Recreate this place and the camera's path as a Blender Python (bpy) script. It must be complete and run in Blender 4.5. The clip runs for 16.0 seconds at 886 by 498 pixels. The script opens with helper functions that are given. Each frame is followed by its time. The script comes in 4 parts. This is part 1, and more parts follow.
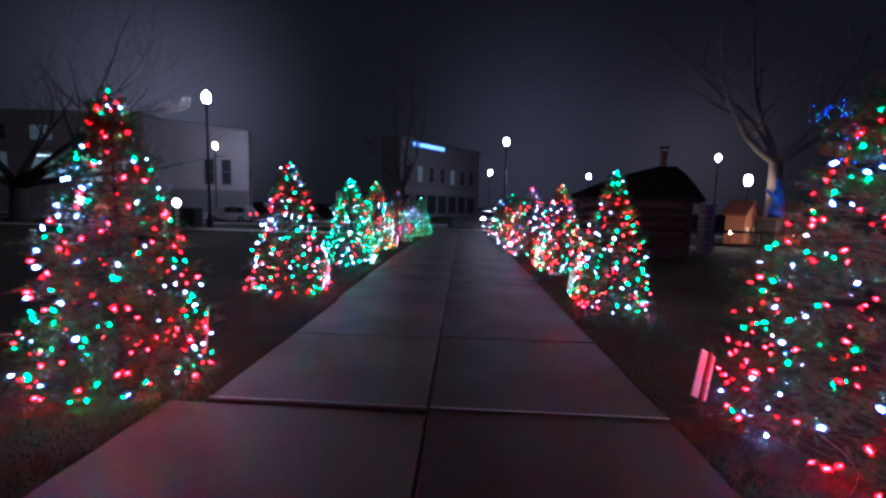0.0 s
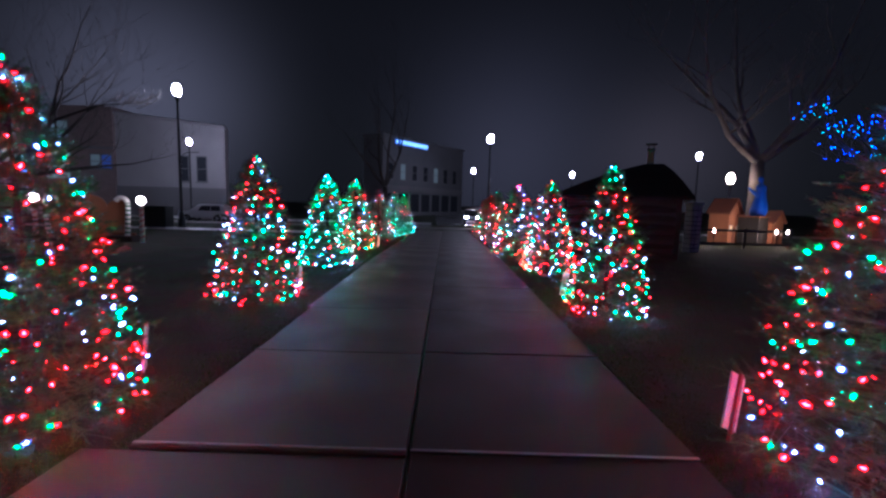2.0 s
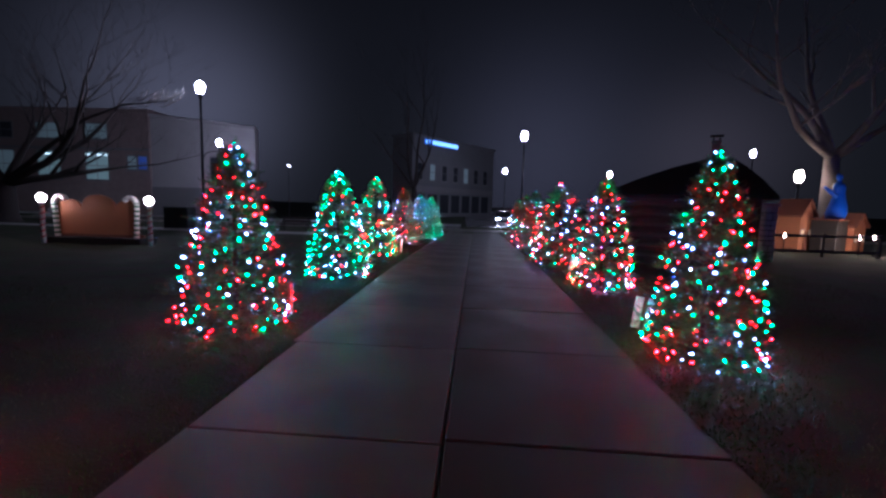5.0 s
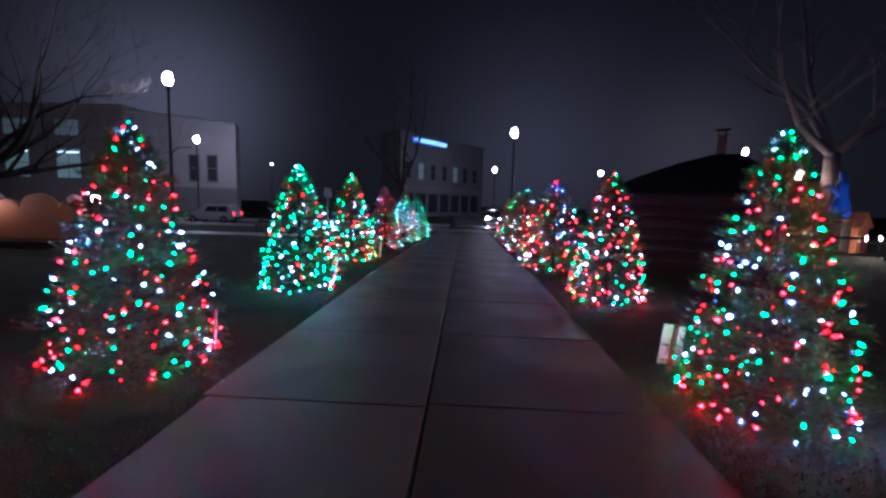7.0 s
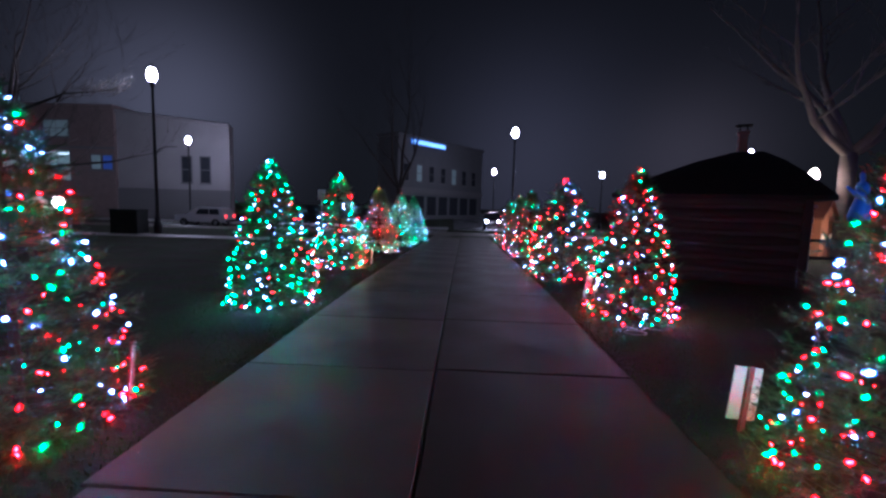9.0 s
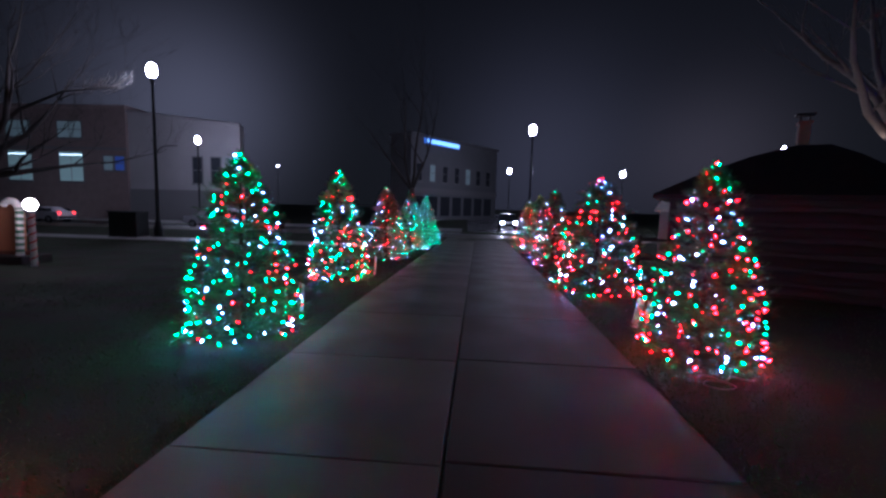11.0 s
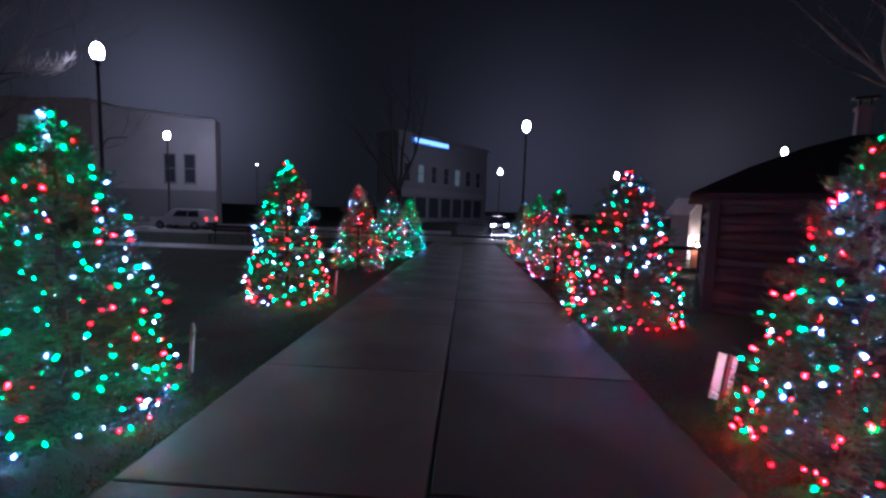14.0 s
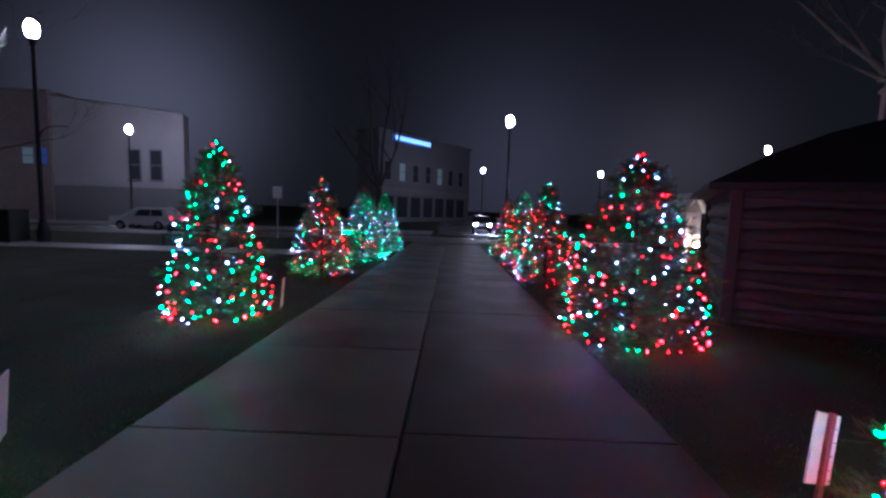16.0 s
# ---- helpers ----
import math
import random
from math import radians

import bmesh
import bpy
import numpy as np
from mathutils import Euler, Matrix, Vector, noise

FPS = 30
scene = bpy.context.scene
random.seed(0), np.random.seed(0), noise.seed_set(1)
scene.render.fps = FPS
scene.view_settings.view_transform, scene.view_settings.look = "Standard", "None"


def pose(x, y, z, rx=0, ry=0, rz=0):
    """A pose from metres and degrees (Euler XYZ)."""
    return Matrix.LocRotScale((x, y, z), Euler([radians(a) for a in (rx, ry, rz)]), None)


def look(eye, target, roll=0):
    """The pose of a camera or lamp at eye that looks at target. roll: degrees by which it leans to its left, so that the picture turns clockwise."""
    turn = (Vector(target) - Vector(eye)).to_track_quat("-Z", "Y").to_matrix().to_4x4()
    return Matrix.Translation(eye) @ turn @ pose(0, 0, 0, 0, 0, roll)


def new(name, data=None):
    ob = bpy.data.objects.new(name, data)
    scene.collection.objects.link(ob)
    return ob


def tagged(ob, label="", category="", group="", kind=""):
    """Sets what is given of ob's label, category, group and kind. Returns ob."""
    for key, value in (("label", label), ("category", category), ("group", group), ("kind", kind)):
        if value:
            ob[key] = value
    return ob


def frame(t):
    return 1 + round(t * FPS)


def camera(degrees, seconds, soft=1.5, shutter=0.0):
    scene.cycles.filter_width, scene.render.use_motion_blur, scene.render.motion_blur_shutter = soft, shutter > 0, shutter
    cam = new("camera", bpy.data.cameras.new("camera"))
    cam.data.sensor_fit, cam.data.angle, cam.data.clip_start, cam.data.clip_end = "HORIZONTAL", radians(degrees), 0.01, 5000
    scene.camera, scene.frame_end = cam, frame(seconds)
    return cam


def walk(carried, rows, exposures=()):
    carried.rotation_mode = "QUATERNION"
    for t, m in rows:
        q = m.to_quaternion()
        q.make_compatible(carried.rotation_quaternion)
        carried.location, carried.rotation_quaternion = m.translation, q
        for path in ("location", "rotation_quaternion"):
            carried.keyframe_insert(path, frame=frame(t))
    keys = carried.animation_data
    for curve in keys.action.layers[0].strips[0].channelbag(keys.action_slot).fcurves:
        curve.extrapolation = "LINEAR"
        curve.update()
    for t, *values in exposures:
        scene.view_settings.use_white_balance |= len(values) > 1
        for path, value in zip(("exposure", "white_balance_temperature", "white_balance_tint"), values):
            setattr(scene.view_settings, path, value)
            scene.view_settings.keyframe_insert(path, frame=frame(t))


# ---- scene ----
cam = camera(92.6, 16.0, soft=2.6)
PATH = [
    (0, (0.136, 0.062, 1.626), (0.111, 2.051, 1.417), 1.6),
    (0.5, (0.176, 0.17, 1.617), (0.165, 2.158, 1.404), 1.6),
    (1, (0.167, 0.304, 1.611), (0.185, 2.293, 1.398), 1.5),
    (1.5, (0.119, 0.47, 1.627), (0.168, 2.457, 1.407), 1.7),
    (2, (0.129, 0.693, 1.611), (0.182, 2.681, 1.397), 1.6),
    (2.5, (0.194, 0.987, 1.623), (0.198, 2.975, 1.402), 1.6),
    (3, (0.233, 1.263, 1.597), (0.166, 3.251, 1.383), 1.2),
    (3.5, (0.169, 1.55, 1.604), (0.061, 3.536, 1.387), 1.3),
    (3.7, (0.146, 1.661, 1.606), (0.033, 3.645, 1.387), 1.2),
    (6, (0.162, 3.094, 1.593), (0.108, 5.083, 1.385), 1.7),
    (6.5, (0.252, 3.443, 1.602), (0.208, 5.431, 1.39), 1.5),
    (7, (0.282, 3.742, 1.616), (0.242, 5.73, 1.401), 1.6),
    (7.5, (0.231, 4.027, 1.595), (0.207, 6.016, 1.386), 1.6),
    (8, (0.184, 4.289, 1.576), (0.175, 6.279, 1.376), 1.7),
    (8.5, (0.231, 4.535, 1.565), (0.208, 6.526, 1.37), 1.6),
    (9, (0.293, 4.846, 1.594), (0.258, 6.836, 1.392), 1.6),
    (11.5, (0.255, 6.673, 1.65), (0.15, 8.66, 1.447), 1.5),
    (12, (0.196, 7.083, 1.644), (0.126, 9.071, 1.438), 1.8),
    (12.5, (0.245, 7.438, 1.651), (0.185, 9.426, 1.445), 1.8),
    (13, (0.274, 7.787, 1.66), (0.224, 9.776, 1.453), 1.7),
    (13.5, (0.288, 8.137, 1.667), (0.243, 10.126, 1.461), 1.7),
    (14, (0.341, 8.438, 1.642), (0.29, 10.428, 1.448), 1.8),
    (14.5, (0.428, 8.808, 1.651), (0.375, 10.797, 1.453), 1.8),
    (15, (0.479, 9.166, 1.63), (0.435, 11.156, 1.434), 1.8),
    (15.5, (0.493, 9.524, 1.609), (0.474, 11.514, 1.412), 1.8),
    (16, (0.501, 9.804, 1.541), (0.528, 11.795, 1.35), 1.8),
]
walk(cam, [(t, look(eye, target, roll)) for t, eye, target, roll in PATH], [(0, 0.22, 5200, 19)])

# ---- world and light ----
world = bpy.data.worlds.new("night_sky_painted_glow")
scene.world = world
world.use_nodes = True
wn, wl = world.node_tree.nodes, world.node_tree.links
bg = wn["Background"]
tc = wn.new("ShaderNodeTexCoord")
sx = wn.new("ShaderNodeSeparateXYZ")
ramp = wn.new("ShaderNodeValToRGB")
wl.new(tc.outputs["Generated"], sx.inputs[0])
wl.new(sx.outputs["Z"], ramp.inputs[0])
# mist glow painted into the sky colour round the street lamps: over the street side, at the end of the walk and beside
# the display
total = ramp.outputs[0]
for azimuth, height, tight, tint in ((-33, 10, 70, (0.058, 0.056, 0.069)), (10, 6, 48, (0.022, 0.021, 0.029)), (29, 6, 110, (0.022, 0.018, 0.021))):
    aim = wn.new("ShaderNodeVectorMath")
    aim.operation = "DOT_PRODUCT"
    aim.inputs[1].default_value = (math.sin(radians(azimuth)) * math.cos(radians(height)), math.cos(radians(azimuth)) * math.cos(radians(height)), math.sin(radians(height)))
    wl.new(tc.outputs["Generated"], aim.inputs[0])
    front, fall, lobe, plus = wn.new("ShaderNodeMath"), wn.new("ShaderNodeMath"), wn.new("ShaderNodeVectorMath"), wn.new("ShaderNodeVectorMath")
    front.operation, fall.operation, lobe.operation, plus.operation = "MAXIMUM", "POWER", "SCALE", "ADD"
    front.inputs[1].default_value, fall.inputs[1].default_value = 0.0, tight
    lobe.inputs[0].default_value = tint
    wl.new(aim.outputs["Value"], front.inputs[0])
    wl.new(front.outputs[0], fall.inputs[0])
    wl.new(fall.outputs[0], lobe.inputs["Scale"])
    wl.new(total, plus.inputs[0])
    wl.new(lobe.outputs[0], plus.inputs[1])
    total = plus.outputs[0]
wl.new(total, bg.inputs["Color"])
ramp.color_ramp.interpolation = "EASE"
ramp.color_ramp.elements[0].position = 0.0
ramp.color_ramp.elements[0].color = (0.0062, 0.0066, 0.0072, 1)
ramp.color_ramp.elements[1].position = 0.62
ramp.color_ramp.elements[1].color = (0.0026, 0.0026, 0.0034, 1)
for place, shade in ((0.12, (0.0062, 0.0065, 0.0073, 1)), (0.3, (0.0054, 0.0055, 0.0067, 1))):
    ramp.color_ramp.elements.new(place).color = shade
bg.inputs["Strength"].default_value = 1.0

BULB = 1.35          # power of the string lights
GLOBE = 230.0        # power of the street lamps


# ---- materials ----
def material(name, base, rough=0.7, metal=0.0, vary=0.25, scale=6.0, bump=0.2, fine=60.0, spec=0.5, rough_vary=0.1, emit=None, power=0.0, per_piece=0.0, second=None, patch=0.8):
    """Principled surface: large stains, fine grain, bump, and a tone of its own for each piece."""
    m = bpy.data.materials.new(name)
    m.use_nodes = True
    n, l = m.node_tree.nodes, m.node_tree.links
    b = n["Principled BSDF"]
    b.inputs["Metallic"].default_value = metal
    b.inputs["Specular IOR Level"].default_value = spec
    co = n.new("ShaderNodeTexCoord")
    big, small = n.new("ShaderNodeTexNoise"), n.new("ShaderNodeTexNoise")
    big.inputs["Scale"].default_value, big.inputs["Detail"].default_value = scale, 5.0
    small.inputs["Scale"].default_value, small.inputs["Detail"].default_value = fine, 3.0
    l.new(co.outputs["Object"], big.inputs["Vector"])
    l.new(co.outputs["Object"], small.inputs["Vector"])
    mix = n.new("ShaderNodeMix")
    mix.data_type = "RGBA"
    lo = [max(0.0, c * (1 - vary)) for c in base]
    hi = [min(1.0, c * (1 + vary)) for c in base]
    mix.inputs["A"].default_value, mix.inputs["B"].default_value = (*lo, 1), (*hi, 1)
    add = n.new("ShaderNodeMath")
    add.operation = "MULTIPLY_ADD"
    add.inputs[1].default_value, add.inputs[2].default_value = 0.45, 0.0
    l.new(small.outputs["Fac"], add.inputs[0])
    add2 = n.new("ShaderNodeMath")
    add2.operation = "MULTIPLY_ADD"
    add2.inputs[1].default_value = 0.9
    add2.use_clamp = True
    sub = n.new("ShaderNodeMath")
    sub.operation = "SUBTRACT"
    sub.inputs[1].default_value = 0.18
    l.new(add.outputs[0], sub.inputs[0])
    l.new(big.outputs["Fac"], add2.inputs[0])
    l.new(sub.outputs[0], add2.inputs[2])
    l.new(add2.outputs[0], mix.inputs["Factor"])
    colour = mix.outputs["Result"]
    if second:
        spots, edge, blend = n.new("ShaderNodeTexNoise"), n.new("ShaderNodeMapRange"), n.new("ShaderNodeMix")
        spots.inputs["Scale"].default_value, spots.inputs["Detail"].default_value = patch, 6.0
        edge.inputs["From Min"].default_value, edge.inputs["From Max"].default_value = 0.42, 0.62
        blend.data_type = "RGBA"
        blend.inputs["B"].default_value = (*second, 1)
        l.new(co.outputs["Object"], spots.inputs["Vector"])
        l.new(spots.outputs["Fac"], edge.inputs["Value"])
        l.new(edge.outputs[0], blend.inputs["Factor"])
        l.new(colour, blend.inputs["A"])
        colour = blend.outputs["Result"]
    if per_piece:
        info, hsv, mr = n.new("ShaderNodeObjectInfo"), n.new("ShaderNodeHueSaturation"), n.new("ShaderNodeMapRange")
        mr.inputs["To Min"].default_value, mr.inputs["To Max"].default_value = 1 - per_piece, 1 + per_piece
        l.new(info.outputs["Random"], mr.inputs["Value"])
        l.new(mr.outputs[0], hsv.inputs["Value"])
        l.new(colour, hsv.inputs["Color"])
        colour = hsv.outputs["Color"]
    l.new(colour, b.inputs["Base Color"])
    rr = n.new("ShaderNodeMapRange")
    rr.inputs["From Min"].default_value, rr.inputs["From Max"].default_value = 0.3, 0.7
    rr.inputs["To Min"].default_value, rr.inputs["To Max"].default_value = max(0.02, rough - rough_vary), min(1.0, rough + rough_vary)
    l.new(big.outputs["Fac"], rr.inputs["Value"])
    l.new(rr.outputs[0], b.inputs["Roughness"])
    if bump:
        bp = n.new("ShaderNodeBump")
        bp.inputs["Strength"].default_value, bp.inputs["Distance"].default_value = bump, 0.01
        l.new(small.outputs["Fac"], bp.inputs["Height"])
        l.new(bp.outputs[0], b.inputs["Normal"])
    if emit:
        b.inputs["Emission Color"].default_value = (*emit, 1)
        b.inputs["Emission Strength"].default_value = power
    return m


def glow(name, colour, power):
    m = bpy.data.materials.new(name)
    m.use_nodes = True
    b = m.node_tree.nodes["Principled BSDF"]
    b.inputs["Base Color"].default_value = (*[min(0.8, c + 0.1) for c in colour], 1)
    b.inputs["Roughness"].default_value = 0.25
    b.inputs["Emission Color"].default_value = (*colour, 1)
    b.inputs["Emission Strength"].default_value = power
    return m


def tinted_shell(name, through_tint, colour, power):
    """Coloured bulb envelope: lets the diode shine through and glows faintly itself."""
    m = bpy.data.materials.new(name)
    m.use_nodes = True
    n, l = m.node_tree.nodes, m.node_tree.links
    b = n["Principled BSDF"]
    b.inputs["Base Color"].default_value = (*[min(0.8, c * 0.6 + 0.02) for c in colour], 1)
    b.inputs["Roughness"].default_value = 0.2
    b.inputs["Emission Color"].default_value = (*colour, 1)
    b.inputs["Emission Strength"].default_value = power
    tr, mx = n.new("ShaderNodeBsdfTransparent"), n.new("ShaderNodeMixShader")
    tr.inputs["Color"].default_value = (*through_tint, 1)
    mx.inputs[0].default_value = 0.62
    l.new(b.outputs[0], mx.inputs[1])
    l.new(tr.outputs[0], mx.inputs[2])
    l.new(mx.outputs[0], n["Material Output"].inputs["Surface"])
    return m


def window_glass(name, tint, rough=0.05):
    m = bpy.data.materials.new(name)
    m.use_nodes = True
    b = m.node_tree.nodes["Principled BSDF"]
    b.inputs["Base Color"].default_value = (*tint, 1)
    b.inputs["Roughness"].default_value = rough
    b.inputs["Specular IOR Level"].default_value = 0.6
    return m


CONCRETE = material("damp_concrete", (0.112, 0.092, 0.066), 0.52, vary=0.36, second=(0.078, 0.062, 0.044), patch=0.55, scale=1.3, bump=0.4, fine=90, rough_vary=0.1, spec=0.28, per_piece=0.09)
CONCRETE_BROWN = material("damp_brown_concrete", (0.044, 0.032, 0.020), 0.6, vary=0.38, scale=1.1, bump=0.3, fine=90, rough_vary=0.1, spec=0.22, per_piece=0.09)
CONCRETE_PALE = material("pale_concrete", (0.32, 0.305, 0.295), 0.5, vary=0.2, scale=1.0, fine=70)
SOIL = material("dark_joint_soil", (0.03, 0.026, 0.022), 0.9, vary=0.3, fine=120)
LAWN = material("damp_winter_lawn", (0.027, 0.042, 0.017), 0.9, second=(0.036, 0.029, 0.019), patch=1.4, vary=0.55, scale=0.9, bump=0.9, fine=45, spec=0.2)
BLADE = material("grass_blade", (0.070, 0.112, 0.042), 0.7, second=(0.094, 0.075, 0.045), patch=2.2, vary=0.55, scale=2.0, bump=0, spec=0.08)
ASPHALT = material("wet_asphalt", (0.06, 0.06, 0.066), 0.3, vary=0.3, scale=0.35, bump=0.3, fine=50, rough_vary=0.12)
KERB = material("kerb_granite", (0.16, 0.155, 0.15), 0.6, vary=0.2)
NEEDLE = material("fir_needles", (0.080, 0.125, 0.065), 0.5, vary=0.45, scale=5, bump=0, spec=0.4)
leaf_nodes, leaf_links = NEEDLE.node_tree.nodes, NEEDLE.node_tree.links
see, both = leaf_nodes.new("ShaderNodeBsdfTranslucent"), leaf_nodes.new("ShaderNodeMixShader")
see.inputs["Color"].default_value = (0.12, 0.17, 0.09, 1)
both.inputs[0].default_value = 0.5
leaf_links.new(leaf_nodes["Principled BSDF"].outputs[0], both.inputs[1])
leaf_links.new(see.outputs[0], both.inputs[2])
leaf_links.new(both.outputs[0], leaf_nodes["Material Output"].inputs["Surface"])
BARK = material("conifer_bark", (0.055, 0.040, 0.028), 0.9, vary=0.4, scale=12, bump=0.8)
# bark darkened in colour for trees standing unlit in silhouette
DARK_BARK = material("dark_silhouette_bark", (0.060, 0.050, 0.046), 0.9, vary=0.35, scale=5, bump=0.8, fine=35)
GREY_BARK = material("grey_bark", (0.15, 0.132, 0.124), 0.9, vary=0.35, scale=5, bump=0.8, fine=35)
CABLE = material("green_cable", (0.02, 0.055, 0.03), 0.45, vary=0.15, bump=0)
WHITE_CORD = material("pale_cord", (0.22, 0.21, 0.20), 0.5, vary=0.15, bump=0)
SOCKET = material("green_socket", (0.015, 0.06, 0.03), 0.4, vary=0.1, bump=0)
RED = glow("red_led", (1.0, 0.0050, 0.0045), 430 * BULB)
GREEN = glow("green_led", (0.03, 1.0, 0.42), 180 * BULB)
WHITE = glow("white_led", (0.25, 0.44, 1.0), 560 * BULB)
RED_FAR = glow("red_led_far", (1.0, 0.0045, 0.0050), 260 * BULB)
GREEN_FAR = glow("green_led_far", (0.02, 1.0, 0.40), 105 * BULB)
WHITE_FAR = glow("white_led_far", (0.28, 0.47, 1.0), 300 * BULB)
RED_SHELL = tinted_shell("red_bulb_shell", (1.0, 0.22, 0.22), (1.0, 0.003, 0.006), 0.6)
GREEN_SHELL = tinted_shell("green_bulb_shell", (0.28, 1.0, 0.6), (0.0, 1.0, 0.38), 0.40)
WHITE_SHELL = tinted_shell("clear_bulb_shell", (0.85, 0.92, 1.0), (0.14, 0.30, 1.0), 0.75)
MINI_BLUE = glow("mini_blue_bulb", (0.006, 0.035, 1.0), 75)
MINI_GREEN = glow("mini_green_bulb", (0.01, 0.6, 0.5), 14)
GLOBE_WHITE = glow("acorn_globe", (0.95, 0.90, 1.0), GLOBE)
SMALL_LAMP = glow("small_lamp_glass", (0.95, 0.9, 1.0), 14)
GLOBE_WARM = glow("warm_globe", (1.0, 0.72, 0.5), 60)
GLOBE_PINK = glow("post_globe", (1.0, 0.80, 0.72), 30)
FLOOD = glow("warm_garden_bulb", (1.0, 0.74, 0.52), 300)
HEAD = glow("headlight_lens", (0.85, 0.92, 1.0), 260)
TAIL = glow("tail_lens", (1.0, 0.03, 0.03), 4)
SIGN_BLUE = glow("blue_white_sign_face", (0.32, 0.62, 1.0), 1.6)
SIGN_HALO = glow("blue_sign_edge", (0.05, 0.2, 0.8), 0.5)
LIT_ROOM = glow("lit_room", (0.42, 0.62, 0.58), 0.11)
DIM_ROOM = glow("dim_room", (0.36, 0.5, 0.5), 0.055)
BLUE_ROOM = glow("blue_screen_room", (0.08, 0.2, 1.0), 0.05)
TUBE = glow("fluorescent_tube", (0.8, 1.0, 1.0), 2.2)
WARM_ROOM = glow("warm_lit_room", (1.0, 0.6, 0.35), 0.5)
IRON = material("black_cast_iron", (0.018, 0.018, 0.02), 0.38, metal=0.3, vary=0.3, scale=9, bump=0.15)
CABINET = material("dark_green_steel", (0.02, 0.026, 0.024), 0.5, vary=0.25)
LOG = material("weathered_log", (0.030, 0.025, 0.023), 0.8, vary=0.4, scale=3, bump=0.7, fine=25, per_piece=0.3)
CHINK = material("pale_lime_chinking", (0.056, 0.050, 0.050), 0.85, vary=0.3, scale=4, bump=0.5)
PLATFORM = material("dark_platform_timber", (0.035, 0.03, 0.03), 0.9, vary=0.3)
SHINGLE = material("dark_shingle", (0.026, 0.025, 0.027), 0.9, vary=0.45, scale=7, bump=1.0, fine=22, spec=0.2)
STONE = material("pale_stone", (0.72, 0.69, 0.66), 0.8, vary=0.3, scale=5, bump=0.6, per_piece=0.15)
BRICK = material("dark_red_brick_wall", (0.27, 0.20, 0.19), 0.85, vary=0.3, scale=1.5, bump=0.5, fine=18)
RENDERED = material("dull_rendered_wall", (0.37, 0.35, 0.355), 0.85, vary=0.18, scale=0.4, bump=0.3, fine=12)
DARK_WALL = material("dark_stone_facade", (0.16, 0.16, 0.17), 0.8, vary=0.25, scale=0.6, bump=0.3)
DARK_TRIM = material("dark_painted_trim", (0.19, 0.185, 0.19), 0.6, vary=0.12)
GLASS = window_glass("dark_window_glass", (0.05, 0.055, 0.065))
GINGER = material("gingerbread_board", (0.46, 0.17, 0.075), 0.7, vary=0.18, scale=2.5, bump=0.2)
GINGER_DARK = material("gingerbread_edge", (0.22, 0.075, 0.04), 0.7, vary=0.2)
CANDY_WHITE = material("white_paint", (0.78, 0.76, 0.74), 0.45, vary=0.08, bump=0.05)
CANDY_RED = material("red_paint", (0.55, 0.035, 0.035), 0.4, vary=0.12, bump=0.05)
CANDY_GREEN = material("green_stripe_paint", (0.08, 0.2, 0.12), 0.45, vary=0.1, bump=0.05)
BOARD = material("white_sign_board", (0.80, 0.79, 0.80), 0.5, vary=0.06, scale=8, bump=0.05)
STAKE = material("dark_red_stake", (0.22, 0.05, 0.045), 0.6, vary=0.3, scale=14)
INK = material("dark_marker_ink", (0.06, 0.05, 0.06), 0.6, vary=0.1, bump=0)
BLUE_ROBE = material("blue_robe_paint", (0.012, 0.10, 0.62), 0.5, vary=0.2, scale=3)
WHITE_CAR = material("white_car_paint", (0.62, 0.63, 0.66), 0.22, vary=0.05, bump=0)
DARK_CAR = material("dark_grey_car_paint", (0.05, 0.055, 0.065), 0.2, vary=0.1, bump=0)
TYRE = material("tyre_rubber", (0.016, 0.016, 0.017), 0.8, vary=0.2)
RIM = material("alloy_rim", (0.45, 0.46, 0.48), 0.3, metal=0.9, vary=0.1, bump=0)
SIGN_GREY = material("galvanised_sign_back", (0.42, 0.43, 0.45), 0.45, metal=0.4, vary=0.15)
RAIL = material("dark_fence_timber", (0.05, 0.04, 0.036), 0.8, vary=0.3, scale=8)


# ---- mesh helpers ----
def part(name, bm, mat, parent=None, label="", smooth=False):
    me = bpy.data.meshes.new(name)
    bm.to_mesh(me)
    bm.free()
    return mesh_part(name, me, mat, parent, label, smooth)


def mesh_part(name, me, mat, parent=None, label="", smooth=False):
    if mat is not None and not me.materials:
        for mm in (mat if isinstance(mat, (list, tuple)) else [mat]):
            me.materials.append(mm)
    if smooth:
        me.polygons.foreach_set("use_smooth", [True] * len(me.polygons))
    ob = new(name, me)
    ob.parent = parent
    if label:
        tagged(ob, label)
    return ob


def thing(name, m, label, category, group="", kind=""):
    ob = new(name)
    ob.empty_display_size = 0.2
    ob.matrix_basis = m
    return tagged(ob, label, category, group, kind)


def box(bm, x0, x1, y0, y1, z0, z1, bevel=0.0, index=0):
    made = bmesh.ops.create_cube(bm, size=1.0, matrix=Matrix.Translation(((x0 + x1) / 2, (y0 + y1) / 2, (z0 + z1) / 2)) @ Matrix.Diagonal((abs(x1 - x0), abs(y1 - y0), abs(z1 - z0), 1)))
    faces = {f for v in made["verts"] for f in v.link_faces}
    for f in faces:
        f.material_index = index
    if bevel:
        edges = {e for v in made["verts"] for e in v.link_edges}
        bmesh.ops.bevel(bm, geom=list(edges), offset=bevel, segments=1, affect="EDGES")


def boxes(*args):
    bm = bmesh.new()
    for a in args:
        box(bm, *a)
    return bm


